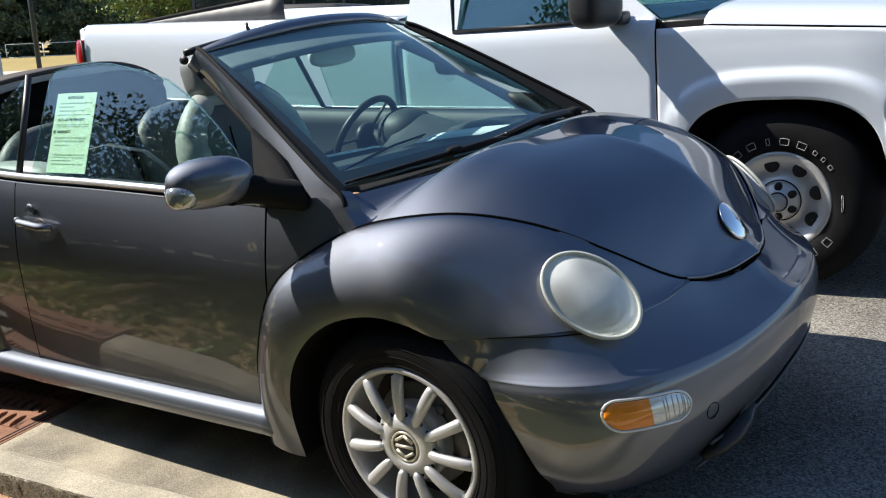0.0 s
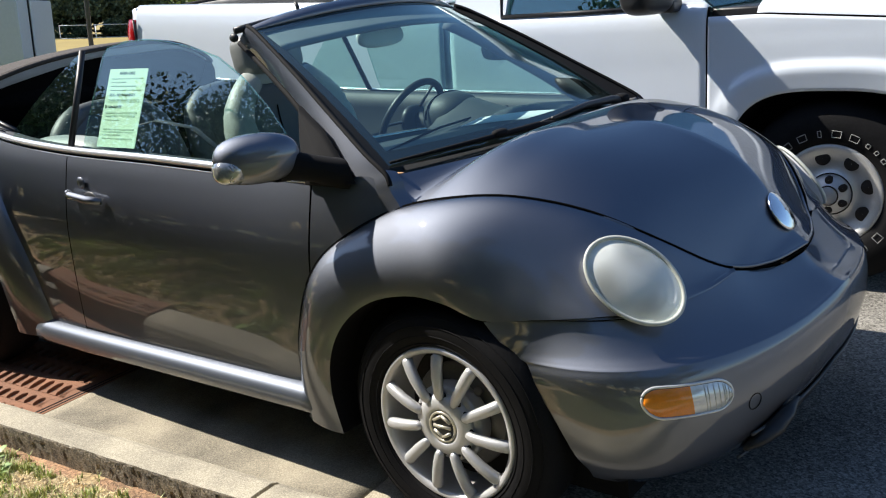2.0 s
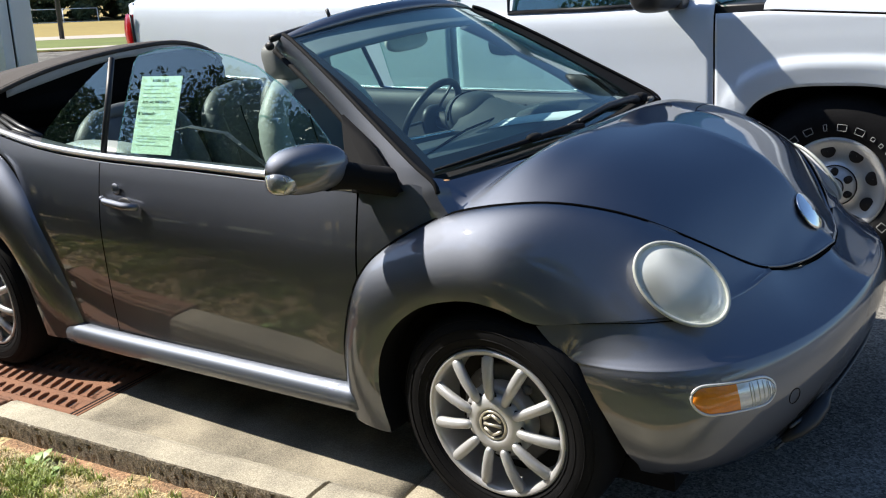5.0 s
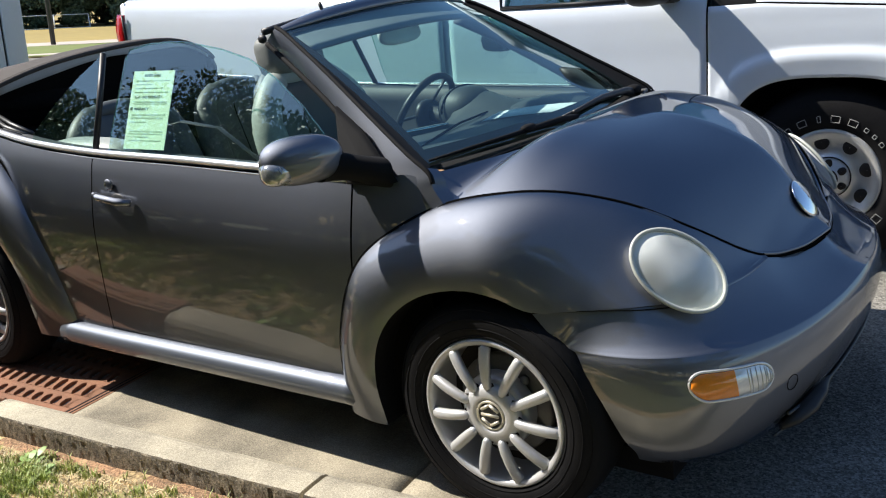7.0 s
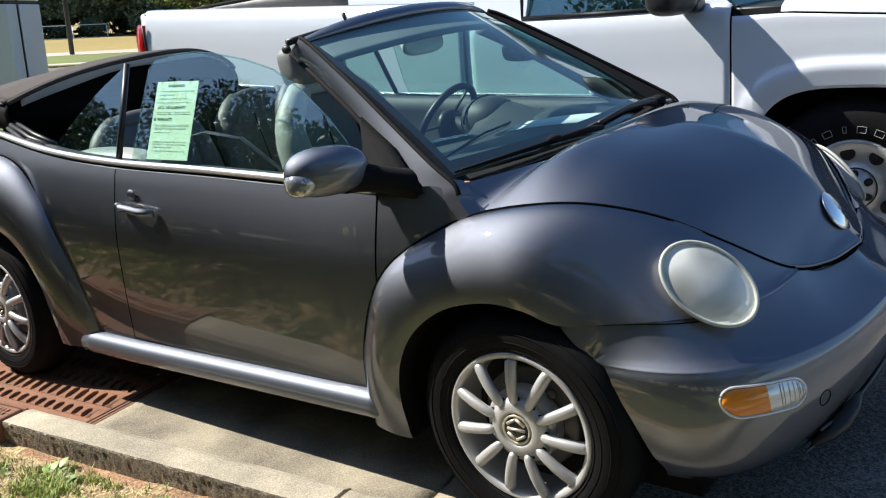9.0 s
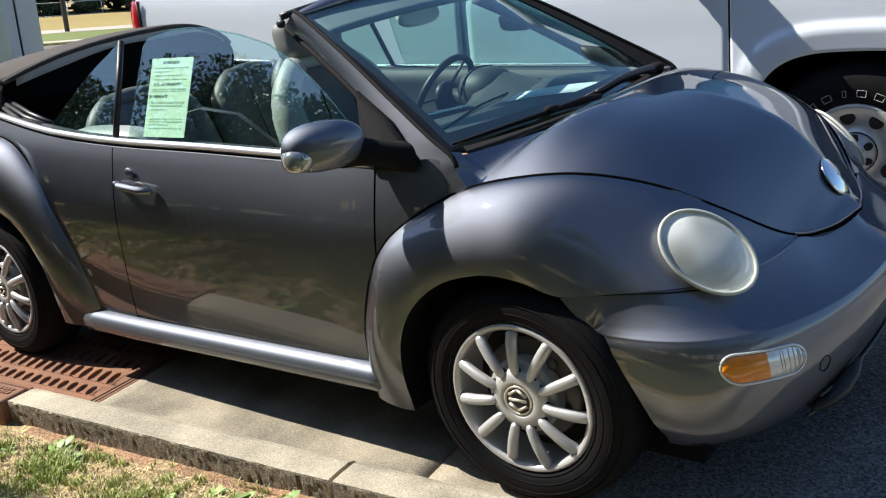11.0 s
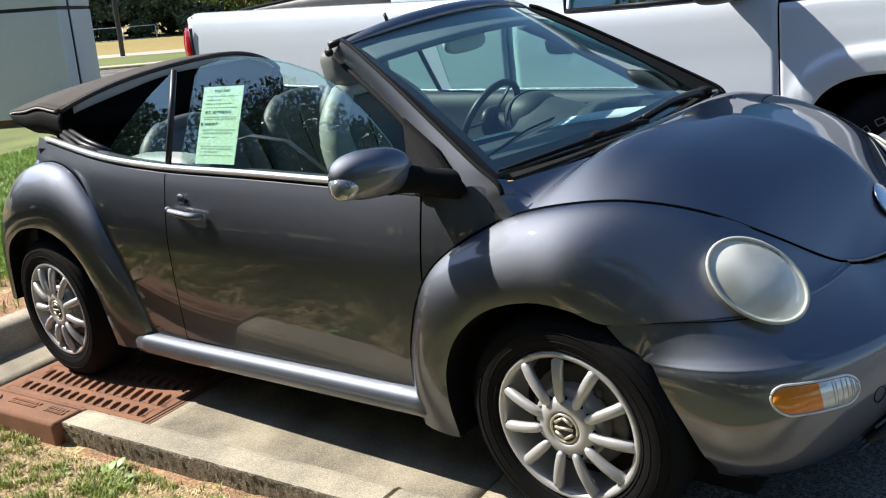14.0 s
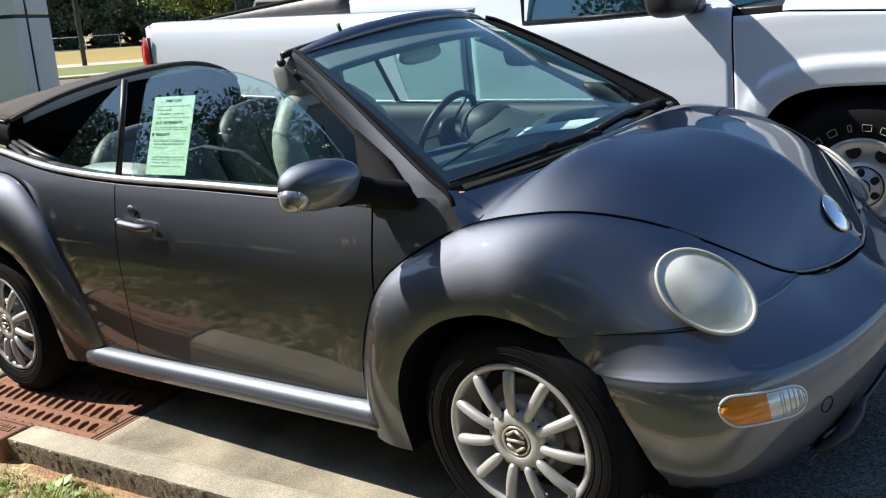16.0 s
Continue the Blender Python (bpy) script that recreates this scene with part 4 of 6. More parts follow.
part("wiper_hinge", blob((-0.190, 0.59, 0.945), (0.026, 0.030, 0.018), 16, 10, 2.6), BLACK, wiper_l)
part("wiper_blade", tube([(-0.225, 0.60, 0.945), (-0.21, 0.3, 0.948), (-0.175, 0.0, 0.946)], 0.006, 6), PLASTIC, wiper_l)


# side glass
def pane_y(z):
    return -(0.772 - 0.42 * (np.asarray(z) - 0.95))


def pane(outline, off=0.0):
    bm = bmesh.new()
    vs = [bm.verts.new((x, float(pane_y(z)) + off, z)) for x, z in outline]
    bm.faces.new(vs)
    return bm


DOOR_GLASS = [(-1.50, 0.93), (-1.497, 1.0), (-1.488, 1.12), (-1.475, 1.25), (-1.46, 1.277), (-1.36, 1.293), (-1.26, 1.296), (-1.16, 1.289), (-1.0, 1.264), (-0.87, 1.232), (-0.75, 1.178), (-0.62, 1.098), (-0.535, 1.035), (-0.50, 0.99), (-0.49, 0.93)]
QUARTER_GLASS = [(-1.975, 0.965), (-1.95, 1.02), (-1.86, 1.10), (-1.74, 1.19), (-1.625, 1.262), (-1.605, 1.262), (-1.57, 1.0), (-1.565, 0.945)]
for _, side_of, far in both:
    for name, outline in (("door_window", DOOR_GLASS), ("quarter_window", QUARTER_GLASS)):
        bm = pane(outline)
        for v in bm.verts:
            v.co.y *= -1 if far else 1
        bm.normal_update()
        if any((f.normal.y < 0) == far for f in bm.faces):
            bmesh.ops.reverse_faces(bm, faces=bm.faces)
        g = part(name, bm, GLASS, car, "raised side window glass", smooth=False)
        g.visible_shadow = False
    bar = np.array([(-1.608, pane_y(1.27), 1.27), (-1.59, pane_y(1.13), 1.13), (-1.568, pane_y(0.95), 0.95)])
    part("window_bar", tube(side_of(bar), 0.011, 8), PLASTIC, car)
    ed = [(x, float(pane_y(z)), z) for x, z in DOOR_GLASS[1:-1]]
    part("window_edge", tube(side_of(np.array(ed)), 0.0028, 5), GLASS, car)
    sail = [(-0.528, -0.682, 1.094), (-0.416, -0.716, 1.035), (-0.342, -0.742, 0.970), (-0.268, -0.770, 0.908), (-0.329, -0.786, 0.900), (-0.420, -0.792, 0.902), (-0.484, -0.735, 1.001)]
    ring_in = np.array(sail) + np.array((0.0, 0.012, 0.0))
    mid = np.mean(np.array(sail), 0) + np.array((0.0, -0.004, 0.0))
    loops = [ring_in, np.array(sail), np.array(sail) * 0.85 + mid * 0.15 + np.array((0, -0.006, 0)), np.tile(mid + np.array((0, -0.006, 0)), (7, 1))]
    g = np.stack([np.concatenate((q, q[:1])) for q in loops], 1)
    part("mirror_base_panel", sheet(side_of(g), flip=far), BLACK, car)
    part("panel_seam", tube(side_of(np.array([(-0.452, -0.716, 1.018), (-0.454, -0.752, 0.97), (-0.456, -0.784, 0.915)])), 0.003, 5), SEAM, car)
    # door mirror
    s = -1 if not far else 1
    turn = pose(0, 0, 0, 0, 0, -30 if not far else 30)
    # far mirror is shifted back and in to fit the camera's view
    far_shift = np.array((-0.10, -0.07, 0.0)) if far else np.zeros(3)
    mirror = part("door_mirror", blob(far_shift + (-0.455, s * 0.915, 0.995), (0.062, 0.112, 0.064), 28, 18, 2.5, turn=turn), PAINT, car)
    arm = [(-0.448, 0.875, 0.975), (-0.425, 0.850, 0.969), (-0.398, 0.825, 0.960), (-0.370, 0.800, 0.950), (-0.340, 0.775, 0.938), (-0.325, 0.755, 0.930)]
    half_h = (0.050, 0.043, 0.038, 0.037, 0.040, 0.043)
    g = np.array([[far_shift + (x + 0.052 * math.copysign(abs(math.cos(b)) ** 0.7, math.cos(b)), s * (y + 0.012 * math.cos(b)), z + h * math.copysign(abs(math.sin(b)) ** 0.8, math.sin(b))) for b in np.linspace(0, 2 * math.pi, 25)] for (x, y, z), h in zip(arm, half_h)])
    if not far:
        part("mirror_arm", sheet(g), BLACK, mirror, "black mirror arm")
    for q in (-0.018, -0.006, 0.006, 0.018):
        part("lens_rib", tube([tuple(far_shift + np.array((-0.478 + 0.036 + 0.004 * w, s * (0.985 + q + 0.018 * abs(w)), 0.975 + 0.024 * w))) for w in (-0.9, 0, 0.9)], 0.0016, 5), CHROME, mirror)
    part("indicator_lens", blob(far_shift + (-0.478, s * 0.985, 0.975), (0.044, 0.046, 0.034), 18, 12, 2.6, turn=turn), LENS_CLEAR, mirror, "clear indicator lens")
    # door handle
    hx = -1.44
    hy = float(side(np.array([hx]), np.array([0.80]))[0])
    # dark bump in place of the shaded recess behind the handle
    part("handle_cup_dark", blob((hx + 0.005, s * (hy - 0.003), 0.790), (0.046, 0.006, 0.034), 20, 10), PLASTIC, car)
    part("key_lock", blob((hx - 0.030, s * (hy - 0.001), 0.852), (0.022, 0.006, 0.020), 16, 10), PAINT, car)
    handle = part("door_handle", tube([(hx - 0.10, s * (hy + 0.012), 0.818), (hx - 0.05, s * (hy + 0.034), 0.815), (hx + 0.05, s * (hy + 0.034), 0.806), (hx + 0.095, s * (hy + 0.014), 0.80)], [0.011, 0.014, 0.015, 0.012], 10, flat=0.9), PAINT, car)

# headlamps and marker lamps
def dome(c, e1, e2, n, height, power=2.0, rings=10, seg=40, inset=0.0):
    c, e1, e2, n = (np.array(v, float) for v in (c, e1, e2, n))
    r = np.linspace(0, 1, rings)
    a = np.linspace(0, 2 * math.pi, seg + 1)
    return np.array([[c + q * (math.cos(t) * e1 + math.sin(t) * e2) + n * (height * (1 - q**power) - inset) for q in r] for t in a])


LN = np.array((0.62, -0.62, 0.48))
L1 = np.array((0.190, 0.070, -0.145)) / 0.252
L1 = L1 - LN * (L1 @ LN)
L1 /= np.linalg.norm(L1)
L2 = np.cross(LN, L1)
for _, side_of, far in both:
    LO = LN * (-0.032 if far else 0.0) + np.array((0.004, -0.020, 0.016))
    lamp = part("headlamp", nose(sheet(side_of(dome(LO + (0.460, -0.664, 0.698), L1 * 0.1215, L2 * 0.086, LN, -0.045, 2.2)), flip=far)), BOWL, car, "oval headlamp with yellowed rim")
    bm = sheet(side_of(dome(LO + (0.463, -0.667, 0.700), L1 * 0.120, L2 * 0.085, LN, 0.024, 2.4, 14)), flip=far)
    lens = part("lens", nose(bm), LENS_HAZE, lamp, "hazy oval lamp lens")
    lens.visible_shadow = False
    part("bulb_shield", nose(blob(tuple(side_of(np.array((0.425, -0.655, 0.712)))), (0.030, 0.030, 0.026), 16, 10)), BOWL, lamp)
    part("low_bowl", nose(sheet(side_of(dome((0.480, -0.640, 0.668), L1 * 0.058, L2 * 0.060, LN, -0.030, 2.0, 6, 24)), flip=far)), BOWL, lamp)
    part("high_bowl", nose(sheet(side_of(dome((0.424, -0.676, 0.722), L1 * 0.050, L2 * 0.060, LN, -0.022, 2.0, 6, 24)), flip=far)), BOWL, lamp)
    for (dx, dy, dz), r in (((-0.020, -0.012, 0.018), 0.047), ((0.030, 0.022, -0.028), 0.040)):
        cc = LO + np.array((0.452 + dx, -0.655 + dy, 0.690 + dz))
        part("inner_ring", nose(tube(side_of(np.array([cc + r * (math.cos(t) * L1 + math.sin(t) * L2) for t in np.linspace(0, 2 * math.pi, 36)])), 0.0035, 6, caps=False)), TRIM, lamp)
        part("bulb", nose(blob(tuple(side_of(cc + LN * 0.004)), (0.024, 0.024, 0.020), 14, 8)), BLACK, lamp)
    a = np.linspace(0, 2 * math.pi, 48)
    ring = np.array([LO + (0.463, -0.667, 0.700) + math.cos(t) * L1 * 0.121 + math.sin(t) * L2 * 0.084 + LN * 0.004 for t in a])
    part("rim", nose(tube(side_of(ring), 0.0052, 8, caps=False)), LENS_RIM, lamp)


def on_bumper(phi, z, off=0.0):
    k = [(z_, xa, ya, xc) for z_, xa, ya, xc in sorted(LEVELS)]
    xa, ya, xc = curve(k, z)[0]
    c, s = math.cos(math.radians(phi)) ** 0.8, math.sin(math.radians(phi)) ** 0.8
    return np.array((xa + (xc - xa) * s + off * s, -ya * c - off * c, z))


def bumper_patch(p0, p1, z0, z1, off, n=41, m=9, tilt=0.0):
    """A patch with rounded ends that lies on the bumper."""
    rows = []
    for a in 0.5 - 0.5 * np.cos(np.linspace(0, math.pi, n)):
        q = max(0.0, abs(2 * a - 1) - 0.60) / 0.40
        e = max((1 - q * q) ** 0.5, 0.02)
        zc, h = (z0 + z1) / 2 + tilt * (a - 0.5), (z1 - z0) / 2 * e
        rows.append([on_bumper(p0 + (p1 - p0) * a, zc + h * b, off - 0.006 * b * b) for b in np.linspace(-1, 1, m)])
    return np.array(rows)


for _, side_of, far in both:
    frame_lamp = part("side_lamp", nose(sheet(side_of(bumper_patch(23.8, 48.7, 0.430, 0.508, 0.002, tilt=-0.012)), flip=not far)), TRIM, car, "oval amber and clear marker lamp", thick=0.01)
    part("amber_lens", nose(sheet(side_of(bumper_patch(24.8, 48.0, 0.438, 0.501, 0.008, tilt=-0.012)[:22]), flip=not far)), AMBER, frame_lamp, "amber half of the lens")
    rimg = bumper_patch(24.4, 48.3, 0.434, 0.505, 0.007, tilt=-0.012)
    part("lamp_rim", nose(tube(side_of(np.concatenate((rimg[:, 0], rimg[::-1, -1], rimg[:1, 0]))), 0.0036, 6, caps=False)), CLEAR, frame_lamp, "clear plastic rim")
    for b in np.linspace(0.62, 0.96, 9):
        i = int(round(b * 40))
        part("lens_rib", nose(tube(side_of(bumper_patch(24.8, 48.0, 0.440, 0.499, 0.0088, tilt=-0.012)[i]), 0.0014, 5)), CLEAR, frame_lamp)
    part("clear_lens", nose(sheet(side_of(bumper_patch(24.8, 48.0, 0.438, 0.501, 0.008, tilt=-0.012)[21:]), flip=not far)), CLEAR, frame_lamp, "clear ribbed half of the lens")
# lower intake, tow cover, loose bracket
g = np.array([[on_bumper(p, z, 0.004) for z in np.linspace(0.245, 0.315, 6)] for p in np.linspace(58, 90, 20)])
g = np.concatenate((g, mirrored(g[::-1])[1:]))
part("lower_grille", nose(sheet(g, flip=True)), PLASTIC, car, "dark lower air intake", thick=0.004)
for z in (0.242, 0.318):
    q = np.array([on_bumper(p, z, 0.006) for p in np.linspace(56, 90, 24)])
    q = np.concatenate((q, mirrored(q[::-1])[1:]))
    part("grille_edge", nose(tube(q, 0.004, 6)), TRIM, car)
a = np.linspace(0, 2 * math.pi, 24)
part("tow_cover", nose(tube(np.array([on_bumper(55 + 1.9 * math.cos(t), 0.415 + 0.020 * math.sin(t), 0.0005) for t in a]), 0.0012, 5, caps=False)), SEAM, car)
part("loose_bracket", nose(tube([on_bumper(55, 0.278, 0.004), on_bumper(59, 0.292, 0.014), on_bumper(63, 0.312, 0.022), on_bumper(67, 0.334, 0.020), on_bumper(70.5, 0.358, 0.014)], [0.008, 0.020, 0.025, 0.020, 0.004], 10, flat=0.8)), PLASTIC, car)

# round emblem on the bonnet, as a plain disc
bn = np.array((0.83, 0, 0.56))
b2 = np.array((-0.56, 0, 0.83))
emblem = part("bonnet_emblem", sheet(dome((0.575, 0, 0.722), np.array((0, 0.058, 0)), b2 * 0.058, bn, 0.010)), CHROME, car, "plain round chrome emblem disc", thick=0.006)

# wheels
def build_wheel(name, x, y, s, phase):
    """A road wheel at (x, y) with eleven spokes, the first at phase degrees; s is -1 on the right side of the car."""
    def at(profile):
        return [(r, s * h) for r, h in profile]
    zc = 0.321
    c = (x, y, zc)
    rim = part(name, lathe(at([(0.180, -0.12), (0.184, -0.10), (0.187, -0.03), (0.189, 0.002), (0.193, 0.009), (0.199, 0.012), (0.205, 0.013), (0.209, 0.008), (0.210, -0.004), (0.205, -0.012)]), 72, c), ALLOY, car, "silver multi-spoke alloy wheel")
    part("tyre", lathe(at([(0.205, -0.004), (0.210, 0.004), (0.214, 0.012), (0.232, 0.018), (0.255, 0.021), (0.278, 0.016), (0.297, 0.002), (0.308, -0.016), (0.315, -0.05), (0.317, -0.09), (0.315, -0.13), (0.303, -0.17), (0.26, -0.195), (0.205, -0.18)]), 84, c), RUBBER, rim, "worn black tyre")
    a = np.linspace(0, 2 * math.pi, 60)
    for rr, yy in ((0.2185, 0.0142), (0.240, 0.0190), (0.266, 0.0198), (0.2885, 0.0095)):
        part("tyre_rib", tube(np.stack((x + rr * np.cos(a), np.full_like(a, y + s * yy), zc + rr * np.sin(a)), -1), 0.0016, 5, caps=False), RUBBER, rim)
    part("hub_ring", lathe(at([(0.080, -0.004), (0.092, -0.005), (0.100, -0.009), (0.102, -0.016), (0.102, -0.05)]), 56, c), ALLOY, rim)
    part("hub", lathe(at([(0.030, 0.012), (0.043, 0.012), (0.046, 0.018), (0.052, 0.020), (0.066, 0.018), (0.078, 0.011), (0.084, 0.003), (0.085, -0.02)]), 56, c), ALLOY, rim, "broad silver hub dish")
    part("cap", lathe(at([(0.001, 0.0175), (0.030, 0.0165), (0.0375, 0.014), (0.0385, 0.006)]), 40, c), DARK, rim, "dark round centre cap")
    part("cap_ring", tube(np.stack((x + 0.0385 * np.cos(a), np.full_like(a, y + s * 0.0155), zc + 0.0385 * np.sin(a)), -1), 0.0038, 6, caps=False), CAP_METAL, rim, "plain silver ring")
    for bar in (((-0.026, 0.014), (0.0, 0.030)), ((0.0, 0.030), (0.026, 0.014)), ((-0.026, -0.012), (0.0, -0.028)), ((0.0, -0.028), (0.026, -0.012)), ((-0.026, 0.001), (0.026, 0.001))):
        part("cap_bar", tube([(x + q[0], y + s * 0.0175, zc + q[1]) for q in bar], 0.0044, 6), CAP_METAL, rim)
    for i in range(11):
        b = radians(phase) + 2 * math.pi * i / 11
        d = np.array((math.cos(b), 0, math.sin(b)))
        pts = [np.array(c) + d * r + np.array((0, s * h, 0)) for r, h in ((0.070, 0.010), (0.074, 0.012), (0.082, 0.0135), (0.105, 0.014), (0.135, 0.0125), (0.162, 0.008), (0.182, 0.002), (0.191, -0.003))]
        part("spoke", tube(pts, [0.003, 0.008, 0.0115, 0.0130, 0.0138, 0.0142, 0.0145, 0.0140], 12, flat=1.10), ALLOY, rim)
        # dark blob stands for the shade at the spoke's root
        part("dark_socket", blob(np.array(c) + d * 0.077 + np.array((0, s * 0.0055, 0)), (0.0165, 0.0065, 0.0165), 14, 8), RECESS_DARK, rim)
    for i in range(5):
        b = radians(phase) + 2 * math.pi * (i + 0.4) / 5
        part("wheel_bolt", blob((x + 0.115 * math.cos(b), y - s * 0.045, zc + 0.115 * math.sin(b)), (0.013, 0.012, 0.013), 10, 6), DISC, rim)
    part("brake_disc", lathe(at([(0.02, -0.06), (0.135, -0.06), (0.14, -0.066), (0.14, -0.08)]), 40, c), DISC, rim, "dull brake disc")
    part("backing", lathe(at([(0.02, -0.10), (0.185, -0.10)]), 32, c), RECESS_DARK, rim)
    return rim


CAP_METAL = mat("warm satin metal", (0.60, 0.56, 0.46), 0.35, 0.5, 0.05, 20, 200)
for x, y, phase in ((0.015, 0.823, 93), (-2.515, 0.815, 84)):
    build_wheel("front_wheel" if x > 0 else "rear_wheel", x, -y, -1, phase)
    build_wheel("front_wheel" if x > 0 else "rear_wheel", x, y, 1, phase)

# interior
part("floor_tub", box(-2.25, -0.30, -0.72, 0.72, 0.24, 0.30), CARPET, car, smooth=False)
part("bulkhead", box(-0.36, -0.32, -0.70, 0.70, 0.28, 0.88), CARPET, car, smooth=False)
part("rear_bulkhead", box(-2.62, -2.55, -0.68, 0.68, 0.28, 0.99), CARPET, car, smooth=False)
part("underbody", box(-3.0, 0.45, -0.70, 0.70, 0.17, 0.235), CARPET, car, smooth=False)
part("engine_bay", box(-0.30, 0.42, -0.49, 0.49, 0.20, 0.60), CARPET, car, smooth=False)
for s in (-1, 1):
    xs = np.linspace(-2.3, -0.35, 30)
    zb = belt(xs)
    w = side(xs, zb)
    g = np.stack([np.stack((xs, s * (w - d), zb + dz), -1) for d, dz in ((0.02, 0.0), (0.05, 0.008), (0.085, -0.005), (0.095, -0.06), (0.08, -0.16), (0.10, -0.20), (0.10, -0.60))], 1)
    part("door_lining", sheet(g, flip=s < 0), LINING, car, "dark grey inner door lining", thick=0.004)
g = []
for y in np.linspace(-0.69, 0.69, 40):
    pod = math.exp(-((y - 0.37) / 0.13) ** 2)
    e = 1 - (y / 0.69) ** 2
    g.append([(-0.24 + 0.03 * e, y, 0.885), (-0.32 + 0.04 * e, y, 0.905), (-0.45 + 0.03 * e, y, 0.912 + 0.006 * e), (-0.60 + 0.02 * e, y, 0.905 + 0.02 * pod), (-0.70, y, 0.892 + 0.075 * pod), (-0.76 - 0.03 * pod, y, 0.87 + 0.085 * pod), (-0.80 - 0.03 * pod, y, 0.82 + 0.07 * pod), (-0.79, y, 0.70), (-0.70, y, 0.5)])
dash = part("dashboard", sheet(np.array(g)), DASH, car, "deep dark dashboard", thick=0.01)
part("dash_line", tube([(-0.84, -0.60, 0.885), (-0.78, -0.42, 0.912), (-0.70, -0.22, 0.922), (-0.60, -0.04, 0.927)], 0.005, 6), CHROME, dash)
part("dash_roll", tube([(-0.86, -0.60, 0.850), (-0.80, -0.42, 0.880), (-0.715, -0.22, 0.893), (-0.62, -0.04, 0.900), (-0.58, 0.03, 0.895)], [0.03, 0.034, 0.034, 0.03, 0.015], 10), DASH, dash)
part("dash_seam", tube([(-0.40, -0.52, 0.923), (-0.45, -0.40, 0.924), (-0.52, -0.18, 0.925), (-0.575, 0.0, 0.924), (-0.66, 0.55, 0.918)], 0.0042, 6), SEAM, dash)
hood_pod = part("instrument_hood", blob((-0.79, 0.365, 0.908), (0.105, 0.116, 0.092), 32, 20, 2.3), DASH, dash)
part("pod_seam", tube([(-0.80 + 0.03 * math.cos(b), 0.365 + 0.119 * math.cos(b), 0.908 + 0.093 * math.sin(b)) for b in np.linspace(0, math.pi, 20)], 0.0045, 6), SEAM, hood_pod)
part("speaker_pod", blob((-0.48, 0.37, 0.915), (0.10, 0.14, 0.03), 20, 12), DASH, dash)
a = np.linspace(0, 2 * math.pi, 40)
tilt = pose(-1.0, 0.37, 0.888, 0, -62, 0)
ring = np.array([tilt @ Vector((0.170 * math.cos(t), 0.170 * math.sin(t), 0)) for t in a])
wheel = part("steering_wheel", tube(ring, 0.014, 10, caps=False), PLASTIC, car, "black steering wheel")
part("steering_boss", blob((-0.985, 0.37, 0.883), (0.03, 0.075, 0.065), 16, 10, 2.5), PLASTIC, wheel)
part("steering_column", tube([(-0.97, 0.37, 0.89), (-0.74, 0.37, 0.84)], 0.035, 10), PLASTIC, wheel)
for b in (0.4, 2.74, 4.71):
    part("steering_spoke", tube([tilt @ Vector((0.05 * math.cos(b), 0.05 * math.sin(b), 0)), tilt @ Vector((0.18 * math.cos(b), 0.18 * math.sin(b), 0))], 0.012, 8, flat=0.5), PLASTIC, wheel)
rv = part("inner_mirror", blob((-0.80, 0.0, 1.239), (0.024, 0.132, 0.038), 24, 12, 2.8, turn=pose(0, 0, 0, 0, -12, 6)), PALE_PLASTIC, car, "pale grey rear-view mirror")
part("mirror_stem", tube([(-0.80, 0, 1.265), (-0.785, 0, 1.30), (-0.765, 0, 1.335)], [0.012, 0.014, 0.022], 8), PLASTIC, rv)


